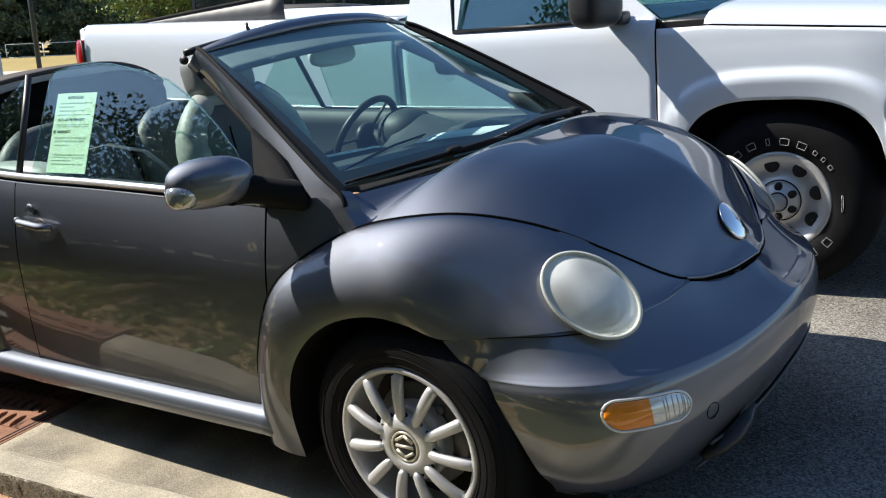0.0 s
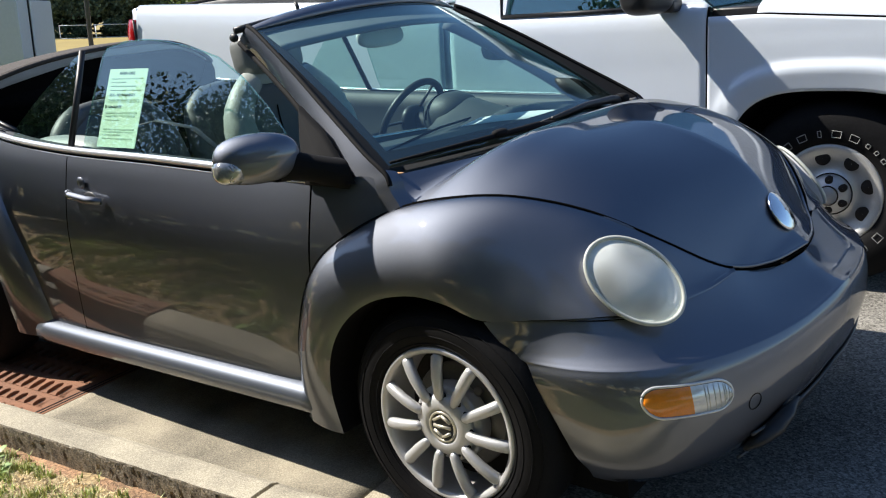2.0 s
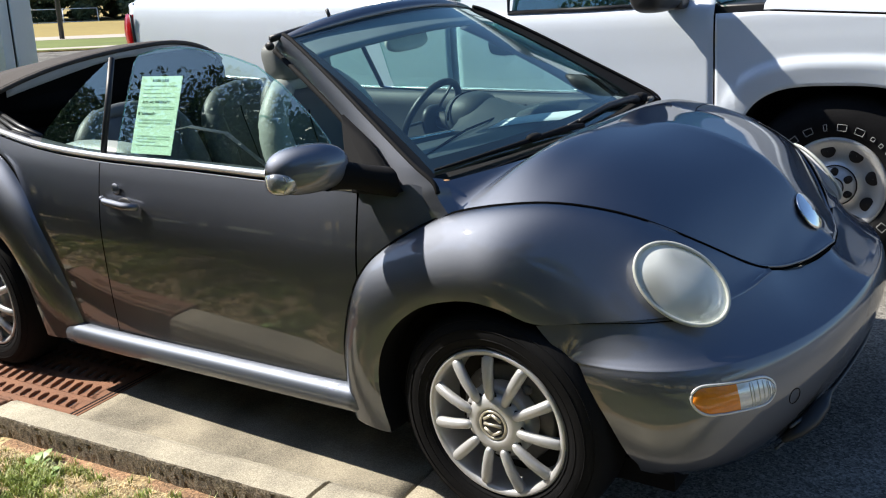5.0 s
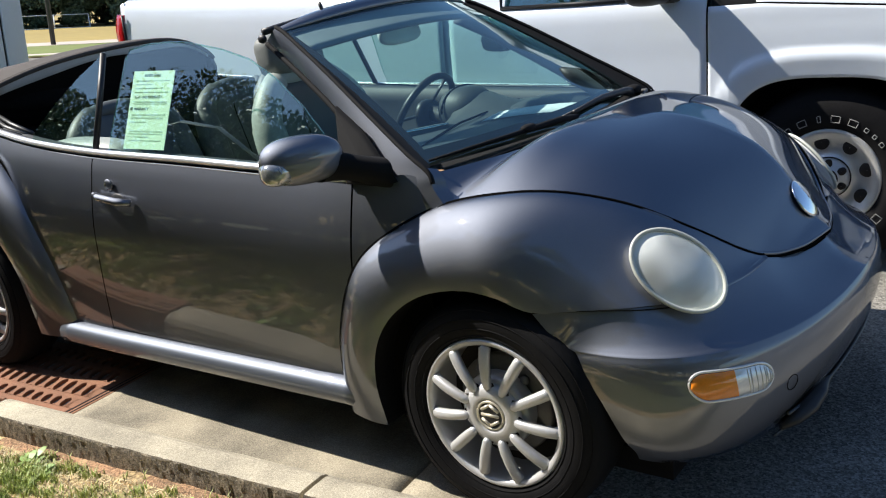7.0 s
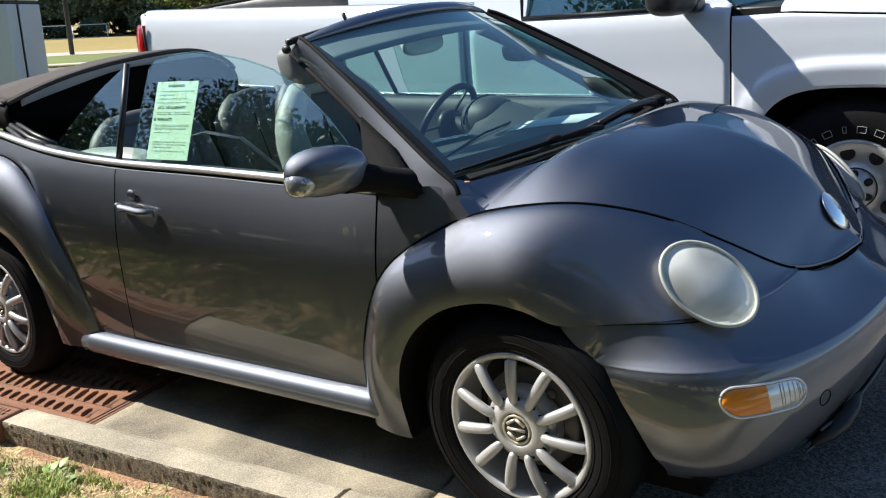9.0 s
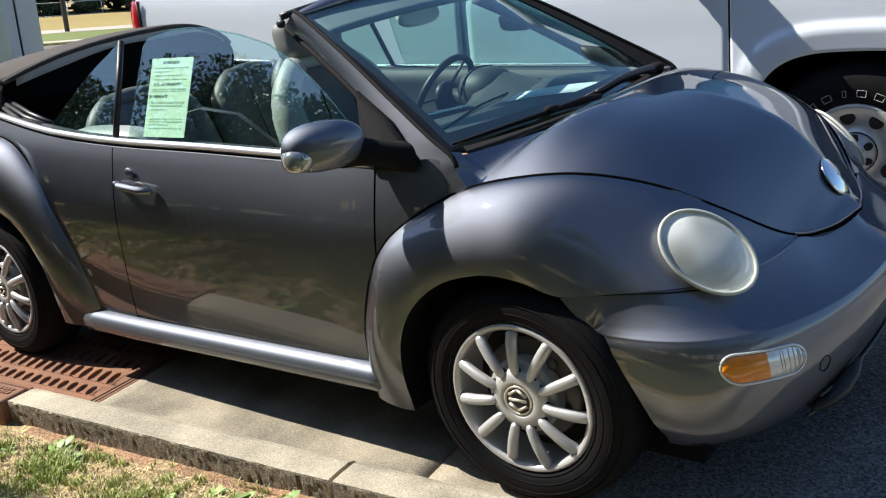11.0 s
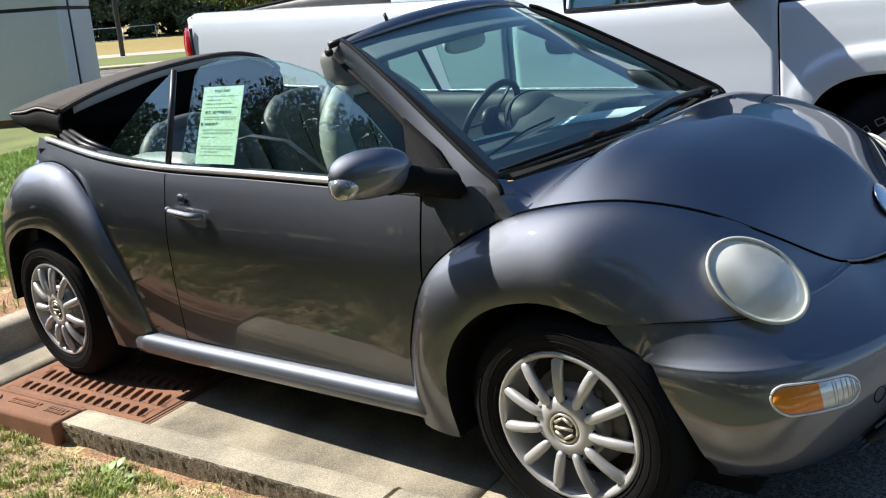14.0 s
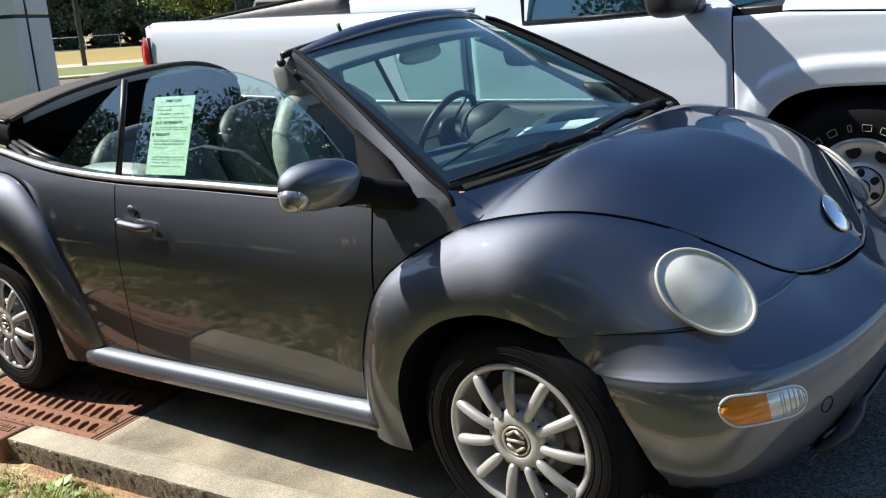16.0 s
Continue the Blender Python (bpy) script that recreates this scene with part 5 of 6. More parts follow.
def seat(x, y, rear=False):
    """A leather seat: shaped backrest with raised side bolsters, stitched middle panel, cushion and headrest."""
    w, top = (0.27, 1.02) if rear else (0.262, 1.135 if y < 0 else 1.085)
    zs = np.linspace(0.56, top, 22)
    k = (zs - 0.56) / (top - 0.56)
    half = w * (1 - 0.10 * k - 0.42 * np.clip((k - 0.72) / 0.28, 0, 1) ** 2.2)
    back = x + 0.10 - 0.175 * k
    # near seat only: outer parts take the lightened leather that stands for sunlight
    outer = LEATHER_SUNLIT if not rear and y < 0 else LEATHER
    rows = [[(b + 0.055 - 0.018 * (1 - abs(q) ** 3) - 0.05 * max(0, kk - 0.9) * 4, y + h * q, z) for q in np.linspace(-0.86, 0.86, 15)] for z, b, h, kk in zip(zs, back, half, k)]
    s = part("seat" if not rear else "rear_seat", sheet(np.array(rows)), LEATHER, car, "grey leather seat", thick=0.05)
    for e in (-1, 1):
        pts = [(b + 0.012, y + e * h * 0.93, z) for z, b, h in zip(zs, back, half)]
        part("bolster", tube(pts, [0.030 + 0.030 * math.sin(math.pi * min(1, 0.15 + 0.75 * q)) for q in k], 14), outer, s, "side bolster coloured as sunlit" if outer is LEATHER_SUNLIT else "")
    rim = [(back[-1] - 0.005, y + half[-1] * q, top - 0.012 + 0.018 * (1 - q * q)) for q in np.linspace(-1, 1, 15)]
    part("top_roll", tube(rim, 0.036, 12), outer, s)
    rear_skin = [[(b - 0.045 - 0.02 * (1 - q * q), y + h * q, z) for q in np.linspace(-0.95, 0.95, 11)] for z, b, h in zip(zs, back, half)]
    part("back_shell", sheet(np.array(rear_skin), flip=True), outer, s)
    for q in (-0.30, 0.30):
        part("stitch_line", tube([(b + 0.040, y + h * q, z) for z, b, h in zip(zs[:-3], back, half)], 0.0025, 5), SEAM, s)
    part("cushion", blob((x + 0.33, y, 0.50), (0.28, w, 0.09), 24, 12, 3.0), LEATHER, s)
    if not rear:
        hx, hz = back[-1] - 0.025, top + 0.080
        part("headrest", blob((hx, y, hz), (0.056, 0.130, 0.074), 26, 16, 4.0, turn=pose(0, 0, 0, 0, -12, 0)), HEADREST, s)
        for e in (-0.055, 0.055):
            part("headrest_post", tube([(hx + 0.01, y + e, top - 0.01), (hx, y + e, hz)], 0.006, 6), CHROME, s)
            part("post_collar", blob((hx + 0.01, y + e, top + 0.010), (0.018, 0.018, 0.010), 12, 8), PLASTIC, s)
    return s


seat(-0.94, -0.31)
seat(-1.64, 0.36)
seat(-1.98, -0.32, True)
seat(-1.98, 0.32, True)
# added trim in the lightened leather, for a sunlit patch seen through glass
part("side_trim", blob((-1.80, -0.63, 0.90), (0.24, 0.07, 0.07), 24, 14, 3.0), LEATHER_SUNLIT, car, "rear side trim coloured as sunlit")
part("belt_strap", tube([(-1.45, -0.69, 1.0), (-1.30, -0.60, 1.03), (-1.18, -0.55, 1.0), (-1.0, -0.45, 0.80)], 0.022, 8, flat=0.12), TRIM, car)

# folded roof
def roof_point(u, v, down=0.0, back=0.0):
    """The folded roof: u from its front bow (0) to the tail (1), v across (-1 to 1)."""
    y = 0.61 * v
    front, tail = -2.30 - 0.17 * v * v - 0.02 * v**8, -2.99 + 0.07 * v**4
    mid = 1.268 - 0.015 * u - 0.065 * u * u
    drop = (0.125 - 0.085 * u) * abs(v) ** 2.4
    sag = 0.006 * math.sin(9 * u + 2 * v) * math.sin(math.pi * u) + 0.004 * math.sin(5 * v + 4 * u)
    return (front + (tail - front) * u - back, y, mid - drop + sag - down)


VV = np.linspace(-1, 1, 49)
g = [[roof_point(u, v) for u in np.linspace(0, 1, 22)] for v in VV]
roof = part("folded_roof", sheet(np.array(g), flip=True), CANVAS, car, "folded dark brown-black canvas roof", thick=0.016)
part("front_bow", tube([roof_point(0.0, v, 0.010) for v in VV], 0.010, 8), CANVAS, roof)
for v in (-1, 1):
    g = []
    for u in np.linspace(0, 1, 16):
        d = 0.135 * (1 - u**2.2) ** 0.5 + 0.012
        g.append([np.array(roof_point(u, v, 0.010 + d * q)) + np.array((0, v * o, 0)) for q, o in ((0, 0), (0.3, 0.016), (0.65, 0.012), (0.9, -0.02), (1.0, -0.07))])
    part("side_cover", sheet(np.array(g), flip=v < 0), BLACK, roof, "black folded side cover", thick=0.004)
    part("side_hem", tube([roof_point(u, v, 0.008) for u in np.linspace(0, 1, 14)], 0.009, 8), CANVAS, roof)
# grey lining strip under the bow, and the dark folds behind and below it
g = [[roof_point(0, v, d, k) for d, k in ((0.014, 0.004), (0.030, 0.010), (0.052 + 0.006 * math.sin(7 * v) - 0.030 * max(0.0, v), 0.014))] for v in np.linspace(-0.93, 0.90, 40)]
part("roof_frame", sheet(np.array(g)), LINER_LIT, roof, "grey lining strip, lightened as if lit", thick=0.008)
g = [[roof_point(0, 0.98 * v, d, k) for d, k in ((0.012, 0.03), (0.08, 0.07), (0.18 - 0.05 * abs(v), 0.12), (0.34 - 0.12 * abs(v), 0.16))] for v in VV]
part("roof_folds", sheet(np.array(g)), CARPET, roof, "black inner folds", thick=0.01)
part("roof_belly", blob((-2.70, 0, 1.085), (0.275, 0.60, 0.100), 40, 20, 2.6), CARPET, roof, "black folded cover under the canvas")
for i, y in enumerate((-0.60, -0.625, -0.65)):
    part("drip_channel", tube([(-2.50 + 0.02 * i, y, 1.06 - 0.01 * i), (-2.30, y - 0.035, 1.015 - 0.008 * i), (-2.12, y - 0.06, 0.985)], 0.010, 6), PLASTIC, roof)
PIPING = mat("pale piping", (0.45, 0.44, 0.42), 0.7)
part("side_piping", tube([roof_point(u, -1.012, 0.012) for u in np.linspace(0.06, 1, 20)], 0.0045, 6), PIPING, roof)
part("rust_spot", blob((-0.188, -0.672, 0.9225), (0.012, 0.008, 0.0016), 12, 6), RUST, bonnet, "small rusty chip at the corner")
# papers on the dashboard
part("dash_paper", sheet(np.array([[(-0.50 + 0.30 * u, 0.02 + 0.20 * u + 0.12 * v, 0.926 + 0.010 * math.sin(3 * u) + 0.012 * v) for v in (0, 0.5, 1)] for u in np.linspace(0, 1, 8)])), PAPER_WHITE, car, "white paper lying on the dashboard", thick=0.001)
part("seal_tip", blob((-0.905, -0.556, 1.282), (0.018, 0.010, 0.014), 14, 8), PLASTIC, car)
# window notice
notice = part("window_notice", box(-1.425, -1.215, -0.001, 0.001, 0, 0.262), PAPER, car, "pale green printed notice taped inside the side window", smooth=False)
lean = math.atan(0.42)
notice.matrix_local = pose(0.0, -0.7595, 0.966, -math.degrees(lean), 0, 0)
for k, (x0, x1, z0, h) in enumerate(((0.02, 0.19, 0.228, 0.003), (0.02, 0.10, 0.216, 0.003), (0.02, 0.16, 0.203, 0.003), (0.02, 0.19, 0.190, 0.002), (0.02, 0.19, 0.157, 0.003),
                                         (0.02, 0.19, 0.151, 0.002), (0.02, 0.19, 0.112, 0.006), (0.02, 0.18, 0.102, 0.005), (0.02, 0.10, 0.090, 0.002), (0.02, 0.19, 0.058, 0.004), (0.02, 0.19, 0.050, 0.003), (0.02, 0.12, 0.040, 0.003), (0.02, 0.19, 0.028, 0.003))):
    part("print_bar", box(-1.425 + x0, -1.425 + x1, -0.0022, -0.0012, z0, z0 + h), INK, notice, smooth=False)


def lettering(text, size, x, z, parent, material):
    c = bpy.data.curves.new("lettering", 'FONT')
    c.body, c.size, c.extrude = text, size, 0.0003
    c.materials.append(material)
    ob = new("lettering", c)
    ob.parent = parent
    ob.matrix_local = pose(x, -0.0018, z, 90, 0, 0)
    return ob


INK_DARK = mat("dark print", (0.10, 0.17, 0.12), 0.8)
lettering("BUYERS GUIDE", 0.0125, -1.365, 0.243, notice, INK_DARK)
lettering("AS IS - NO WARRANTY", 0.0135, -1.402, 0.170, notice, INK_DARK)
lettering("WARRANTY", 0.0135, -1.398, 0.130, notice, INK_DARK)
part("tick_box", box(-1.416, -1.406, -0.0022, -0.0012, 0.130, 0.140), INK_DARK, notice, smooth=False)

# ---- the white pickup ----
truck = thing("pickup_truck", "white pickup truck with an open bed, parked beside the car", "truck")
LOT_THINGS.append(truck)
TY = 1.50


def truck_y(x, z):
    """The truck's near side: distance inwards from its widest line, by height."""
    w = curve([(0.40, 0.05), (0.55, 0.012), (0.75, 0.0), (0.95, 0.004), (1.08, 0.006), (1.18, 0.018), (1.24, 0.05), (1.45, 0.12)], z)[:, 0]
    x = np.asarray(x, float)
    round_arch = (np.abs((x - 0.29) / 0.55) ** 3 + np.abs((z - 0.42) / 0.55) ** 3) ** (1 / 3)
    flare = np.clip((1.03 - round_arch) / 0.09, 0, 1)
    ridge = (0.026 * flare * flare * (3 - 2 * flare) - 0.030 * np.clip((0.97 - round_arch) / 0.25, 0, 1)) * np.clip((x + 0.24) / 0.15, 0, 1)
    return TY + w - ridge + 0.10 * np.clip((x - 0.55) / 0.55, 0, 1) ** 2


def truck_panel(x0, x1, bot, top, n=40, m=22):
    rows = []
    for x in np.linspace(x0, x1, n):
        z = np.linspace(bot(x), top(x), m)
        rows.append(np.stack((np.full(m, x), truck_y(np.full(m, x), z), z), -1))
    return np.array(rows)


def arch(x):
    d = abs((x - 0.29) / 0.43)
    if d < 1:
        return 0.42 + 0.435 * (1 - d**3.2) ** (1 / 3.2)
    return 0.52 if x < 0.29 else 0.745


def truck_mirrored(g):
    h = np.array(g, float)
    h[..., 1] = 2 * (TY + 0.98) - h[..., 1]
    return h


def bed_in(z):
    """How far the bed's side leans in, by height."""
    return np.interp(z, (0.40, 0.55, 0.75, 1.05, 1.20, 1.28, 1.33), (0.05, 0.012, 0.0, 0.002, 0.007, 0.014, 0.024))


def raked(bm):
    """The truck stands nose down: the bed rises towards its tail, sheared to fit the camera's view."""
    for v in bm.verts:
        v.co.z -= 0.050 * (v.co.x + 3.45) * min(1, max(0, (v.co.z - 0.5) / 0.5))
    return bm


for far in (False, True):
    f = truck_mirrored if far else (lambda g: g)
    part("door", sheet(f(truck_panel(-1.63, -0.238, lambda x: 0.50, lambda x: 1.222)), flip=far), WHITE, truck, thick=0.01)
    part("front_wing", sheet(f(truck_panel(-0.228, 1.06, arch, lambda x: 1.170 - 0.075 * max(0, x), 90)), flip=far), WHITE, truck, thick=0.01)
    g = truck_panel(-4.395, -1.68, lambda x: 0.58 if abs(x + 3.25) > 0.43 else 0.42 + 0.43 * (1 - abs((x + 3.25) / 0.43) ** 3.2) ** (1 / 3.2), lambda x: 1.33, 80)
    g[..., 1] = TY + bed_in(g[..., 2])
    roll = [(0.034, 1.362), (0.050, 1.388), (0.080, 1.402), (0.150, 1.404), (0.168, 1.392), (0.170, 1.0)]
    g = np.concatenate((g, np.array([[(r[-1][0], TY + d, z) for d, z in roll] for r in g])), 1)
    part("bed_side", raked(sheet(f(g), flip=far)), WHITE, truck, thick=0.008)
    part("door_seam", tube([(-0.233, float(f(np.array((0, truck_y(-0.233, np.array([z]))[0], 0)))[1]), z) for z in np.linspace(0.5, 1.21, 14)], 0.0055, 6), SEAM, truck)
    zl = np.linspace(1.055, 1.315, 12)
    lampg = np.array([[(-4.40 - 0.100 * math.sin(b) - 0.018 * q, TY + float(bed_in(z)) + 0.040 - 0.062 * math.cos(b) + 0.010 * (1 - q), z) for b in np.linspace(-0.35, 1.5, 12)] for z, q in zip(zl, np.sin(np.linspace(0.15, math.pi - 0.15, 12)))])
    tail = part("tail_lamp", raked(sheet(f(lampg), flip=not far)), RED, truck, "red tail lamp", thick=0.012)
    corner = np.array([[(-4.40 - 0.078 * math.sin(b), TY + float(bed_in(z)) + 0.068 - 0.062 * math.cos(b) + 0.04 * max(0, z - 1.36), z - 0.03 * max(0, b) * (z > 1.38)) for b in np.linspace(-0.3, 1.57, 10)] for z in np.linspace(0.62, 1.392, 16)])
    part("bed_corner", raked(sheet(f(corner), flip=not far)), WHITE, truck, "white rear corner of the bed", thick=0.006)
    part("lamp_edge", raked(tube(f(np.array([(-4.372, TY - 0.010, z) for z in (1.055, 1.18, 1.315)])), 0.009, 6)), PLASTIC, tail)
# added sheet and black edge, placed to fit a dark line in the camera's view
infill = np.array([[(x, TY + 0.165, 1.37), (x, TY + 0.175, 1.437 + 0.055 * (x + 4.0) + 0.05 * (x + 3.45))] for x in np.linspace(-4.0, -2.6, 12)])
part("rail_infill", raked(sheet(infill)), TRIM, truck, "grey sheet along the bed rail, fitted to the camera's view", thick=0.006)
part("infill_edge", raked(tube(infill[:, 1], 0.012, 6)), BLACK, truck)
part("cab_back_near", box(-1.672, -1.625, TY + 0.02, TY + 1.94, 0.6, 1.25), WHITE, truck, smooth=False)
part("tailgate", raked(box(-4.48, -4.41, TY + 0.06, TY + 1.90, 0.62, 1.39)), WHITE, truck, smooth=False, bevel=0.02)
part("bed_front", box(-1.76, -1.70, TY + 0.1, TY + 1.86, 0.7, 1.30), WHITE, truck, smooth=False, bevel=0.01)
part("bed_floor", box(-4.37, -1.72, TY + 0.1, TY + 1.86, 0.68, 0.74), PLASTIC, truck, smooth=False)
part("rear_bumper", box(-4.58, -4.44, TY + 0.05, TY + 1.91, 0.50, 0.68), CHROME, truck, smooth=False, bevel=0.03)
part("frame_rail", box(-4.3, 0.9, TY + 0.45, TY + 1.5, 0.42, 0.60), CARPET, truck, smooth=False)
part("engine_bay", box(-0.2, 1.0, TY + 0.30, TY + 1.66, 0.45, 1.1), CARPET, truck, smooth=False)
# cab above the waist
def cab_pt(x, d, z):
    return (x, TY + d, z)


def quad(pts, name, material, label="", thick=0.03):
    bm = bmesh.new()
    bm.faces.new([bm.verts.new(p) for p in pts])
    return part(name, bm, material, truck, label, smooth=False, thick=thick)


for far in (False, True):
    fy = (lambda p: (p[0], 2 * (TY + 0.98) - p[1], p[2])) if far else (lambda p: p)
    quad([fy(cab_pt(*p)) for p in ((-1.30, 0.055, 1.225), (-0.52, 0.055, 1.225), (-0.80, 0.19, 1.62), (-1.28, 0.19, 1.64))], "side_window", GLASS, "dark side window glass", 0.004)
    post = [[(-1.645, 0.045, 1.215), (-1.31, 0.045, 1.215), (-1.29, 0.185, 1.64), (-1.60, 0.185, 1.64)], [(-0.50, 0.05, 1.22), (-0.235, 0.045, 1.215), (-0.80, 0.19, 1.66), (-0.86, 0.19, 1.66)]]
    for k, pts in enumerate(post):
        pp = [fy(cab_pt(*p)) for p in pts]
        quad(pp if not far else pp[::-1], "cab_post", WHITE, "", 0.05)
    part("window_trim", tube([fy(cab_pt(*p)) for p in ((-1.31, 0.045, 1.64), (-1.315, 0.043, 1.4), (-1.315, 0.028, 1.225), (-0.9, 0.024, 1.222), (-0.48, 0.026, 1.222))], 0.012, 6), PLASTIC, truck)
part("roof", box(-1.66, -0.78, TY + 0.17, TY + 1.79, 1.62, 1.80), WHITE, truck, smooth=False, bevel=0.07)
quad([cab_pt(*p) for p in ((-0.22, 0.06, 1.215), (-0.05, 0.98, 1.235), (-0.62, 0.98, 1.68), (-0.80, 0.22, 1.66))], "windscreen", GLASS, "dark windscreen", 0.005)
quad([cab_pt(*p) for p in ((-0.05, 0.98, 1.235), (-0.22, 1.90, 1.215), (-0.80, 1.74, 1.66), (-0.62, 0.98, 1.68))], "windscreen", GLASS, "dark windscreen", 0.005)
quad([cab_pt(*p) for p in ((-1.66, 0.1, 1.25), (-1.64, 0.2, 1.62), (-1.64, 1.76, 1.62), (-1.66, 1.86, 1.25))], "rear_window", GLASS, "dark rear window", 0.005)
part("cowl", box(-0.24, 0.04, TY + 0.07, TY + 1.89, 1.14, 1.205), PLASTIC, truck, smooth=False, bevel=0.01)
part("cab_tub", box(-1.62, -0.26, TY + 0.12, TY + 1.84, 0.6, 1.12), CARPET, truck, smooth=False)
part("bench_seat", box(-1.50, -1.28, TY + 0.2, TY + 1.76, 0.8, 1.42), LEATHER, truck, smooth=False, bevel=0.06)
# bonnet
rows = []
for x in np.linspace(-0.03, 1.08, 30):
    dip = 0.10 * max(0.0, (x - 0.6) / 0.5) ** 2
    fr = 0.035 + 0.080 * max(0, x)
    rows.append([(x, TY + d + (0.02 if d < 1 else -0.02) * 0, z - dip - fr) for d, z in ((0.045, 1.198), (0.046, 1.212), (0.06, 1.235), (0.12, 1.262), (0.30, 1.285), (0.98, 1.315), (1.66, 1.285), (1.84, 1.262), (1.90, 1.235), (1.914, 1.212), (1.915, 1.198))])
part("bonnet", sheet(np.array(rows), flip=True), WHITE, truck, thick=0.01)
part("bonnet_seam", tube([(x, TY + 0.038 + 0.0 * x, 1.172 - 0.078 * max(0, x)) for x in np.linspace(-0.03, 1.05, 20)], 0.006, 6), SEAM, truck)
part("front_bumper", box(0.78, 1.14, TY - 0.0, TY + 1.96, 0.445, 0.605), CHROME, truck, "chrome front bumper", smooth=False, bevel=0.03)
part("grille_block", box(0.98, 1.08, TY + 0.12, TY + 1.84, 0.66, 1.12), PLASTIC, truck, smooth=False, bevel=0.03)
# door mirror and handle
tm = part("door_mirror", blob((-0.44, TY - 0.15, 1.315), (0.085, 0.13, 0.115), 24, 16, 3.4, turn=pose(0, 0, 0, 0, 0, -10)), PLASTIC, truck, "large black door mirror")
part("mirror_arm", box(-0.47, -0.36, TY - 0.06, TY + 0.05, 1.20, 1.26), PLASTIC, tm, smooth=False, bevel=0.015)
th = part("door_handle", blob((-1.325, TY + 0.003, 1.058), (0.118, 0.012, 0.052), 28, 14, 3.2), PLASTIC, truck, "black door handle in its bezel")
part("handle_bar", tube([(-1.41, TY + 0.002, 1.066), (-1.36, TY - 0.002, 1.070), (-1.28, TY - 0.002, 1.070), (-1.235, TY + 0.002, 1.066)], 0.009, 8), TRIM, th)
part("door_seam", tube([(-1.46, float(truck_y(-1.46, np.array([z]))[0]) - 0.001, z) for z in np.linspace(0.5, 1.21, 14)], 0.0045, 6), SEAM, truck)
lip = np.array([(x, float(truck_y(x, np.array([arch(x)]))[0]) + 0.002, arch(x)) for x in np.linspace(-0.139, 0.719, 60)])
inn = lip + np.array((0, 0.42, 0))
part("wheel_arch_liner", sheet(np.stack((lip, inn), 1)), CARPET, truck)
part("arch_back", box(-0.2, 0.78, TY + 0.40, TY + 0.44, 0.4, 0.9), CARPET, truck, smooth=False)


TYRE_MARK = mat("dull white tyre marks", (0.42, 0.42, 0.41), 0.8)


def truck_wheel(x, y, s):
    c = (x, y, 0.412)
    at = lambda pr: [(r, s * h) for r, h in pr]
    rim = part("wheel", lathe(at([(0.080, -0.010), (0.095, -0.022), (0.12, -0.030), (0.150, -0.022), (0.185, 0.004), (0.196, 0.010), (0.208, 0.013), (0.216, 0.008), (0.216, -0.02)]), 64, c), STEEL, truck, "dull silver steel wheel with dark discs for its round holes")
    part("tyre", lathe(at([(0.208, -0.002), (0.222, 0.014), (0.25, 0.026), (0.29, 0.030), (0.33, 0.022), (0.365, 0.004), (0.388, -0.02), (0.398, -0.06), (0.400, -0.13), (0.395, -0.2), (0.36, -0.24), (0.21, -0.23)]), 72, c), RUBBER, rim, "black tyre with pale raised bars on its wall")
    part("hub_cap", lathe(at([(0.001, 0.032), (0.045, 0.030), (0.050, 0.022), (0.070, 0.016), (0.082, 0.004), (0.086, -0.012), (0.086, -0.04)]), 40, c), ALLOY, rim, "round centre cap")
    for i in range(8):
        a = 2 * math.pi * (i + 0.3) / 8
        # closed near-black disc in place of a shaded hole
        part("dark_hole_disc", lathe(at([(0.001, -0.0065), (0.0285, -0.0065), (0.031, -0.010), (0.0315, -0.02)]), 20, (x + 0.155 * math.cos(a), y, 0.412 + 0.155 * math.sin(a))), RECESS_DARK, rim)
    a = np.linspace(0, 2 * math.pi, 40)
    for rr, hh in ((0.0885, -0.006), (0.041, 0.0315)):
        part("cap_groove", tube(np.stack((x + rr * np.cos(a), np.full_like(a, y + s * hh), 0.412 + rr * np.sin(a)), -1), 0.003, 6, caps=False), RECESS_DARK, rim)
    for i in range(6):
        a = 2 * math.pi * (i + 0.5) / 6
        # raised near-black disc in place of a shaded nut recess
        part("dark_nut_disc", lathe(at([(0.001, 0.0235), (0.0165, 0.0230), (0.0185, 0.006)]), 14, (x + 0.064 * math.cos(a), y, 0.412 + 0.064 * math.sin(a))), RECESS_DARK, rim)
    for k, (a0, a1) in enumerate(((127, 134), (111, 119), (97.5, 100.5), (80, 88), (64, 72), (53, 56.5), (44, 47), (34, 38), (317, 324), (299, 307), (-7, 8))):
        m, w = radians((a0 + a1) / 2), radians(a1 - a0) / 2
        h = 0.0135 if k < 5 else 0.016 if k in (8, 9) else 0.008 if k < 10 else 0.003
        loop = [(0.262 + h * sr, m + w * sa) for sr, sa in ((-1, -1), (1, -1), (1, 1), (-1, 1), (-1, -1))]
        pts = []
        for (r0, t0), (r1, t1) in zip(loop, loop[1:]):
            for q in np.linspace(0, 1, 5)[:-1]:
                r, t = r0 + (r1 - r0) * q, t0 + (t1 - t0) * q
                pts.append((x + r * math.cos(t), y + s * (0.0285 + 0.001), 0.412 + r * math.sin(t)))
        pts.append(pts[0])
        part("raised_bar", tube(pts, 0.0013, 5, caps=False), TYRE_MARK, rim, "pale outlined bar")
    return rim


truck_wheel(0.29, TY + 0.035, -1)
truck_wheel(0.29, TY + 1.925, 1)
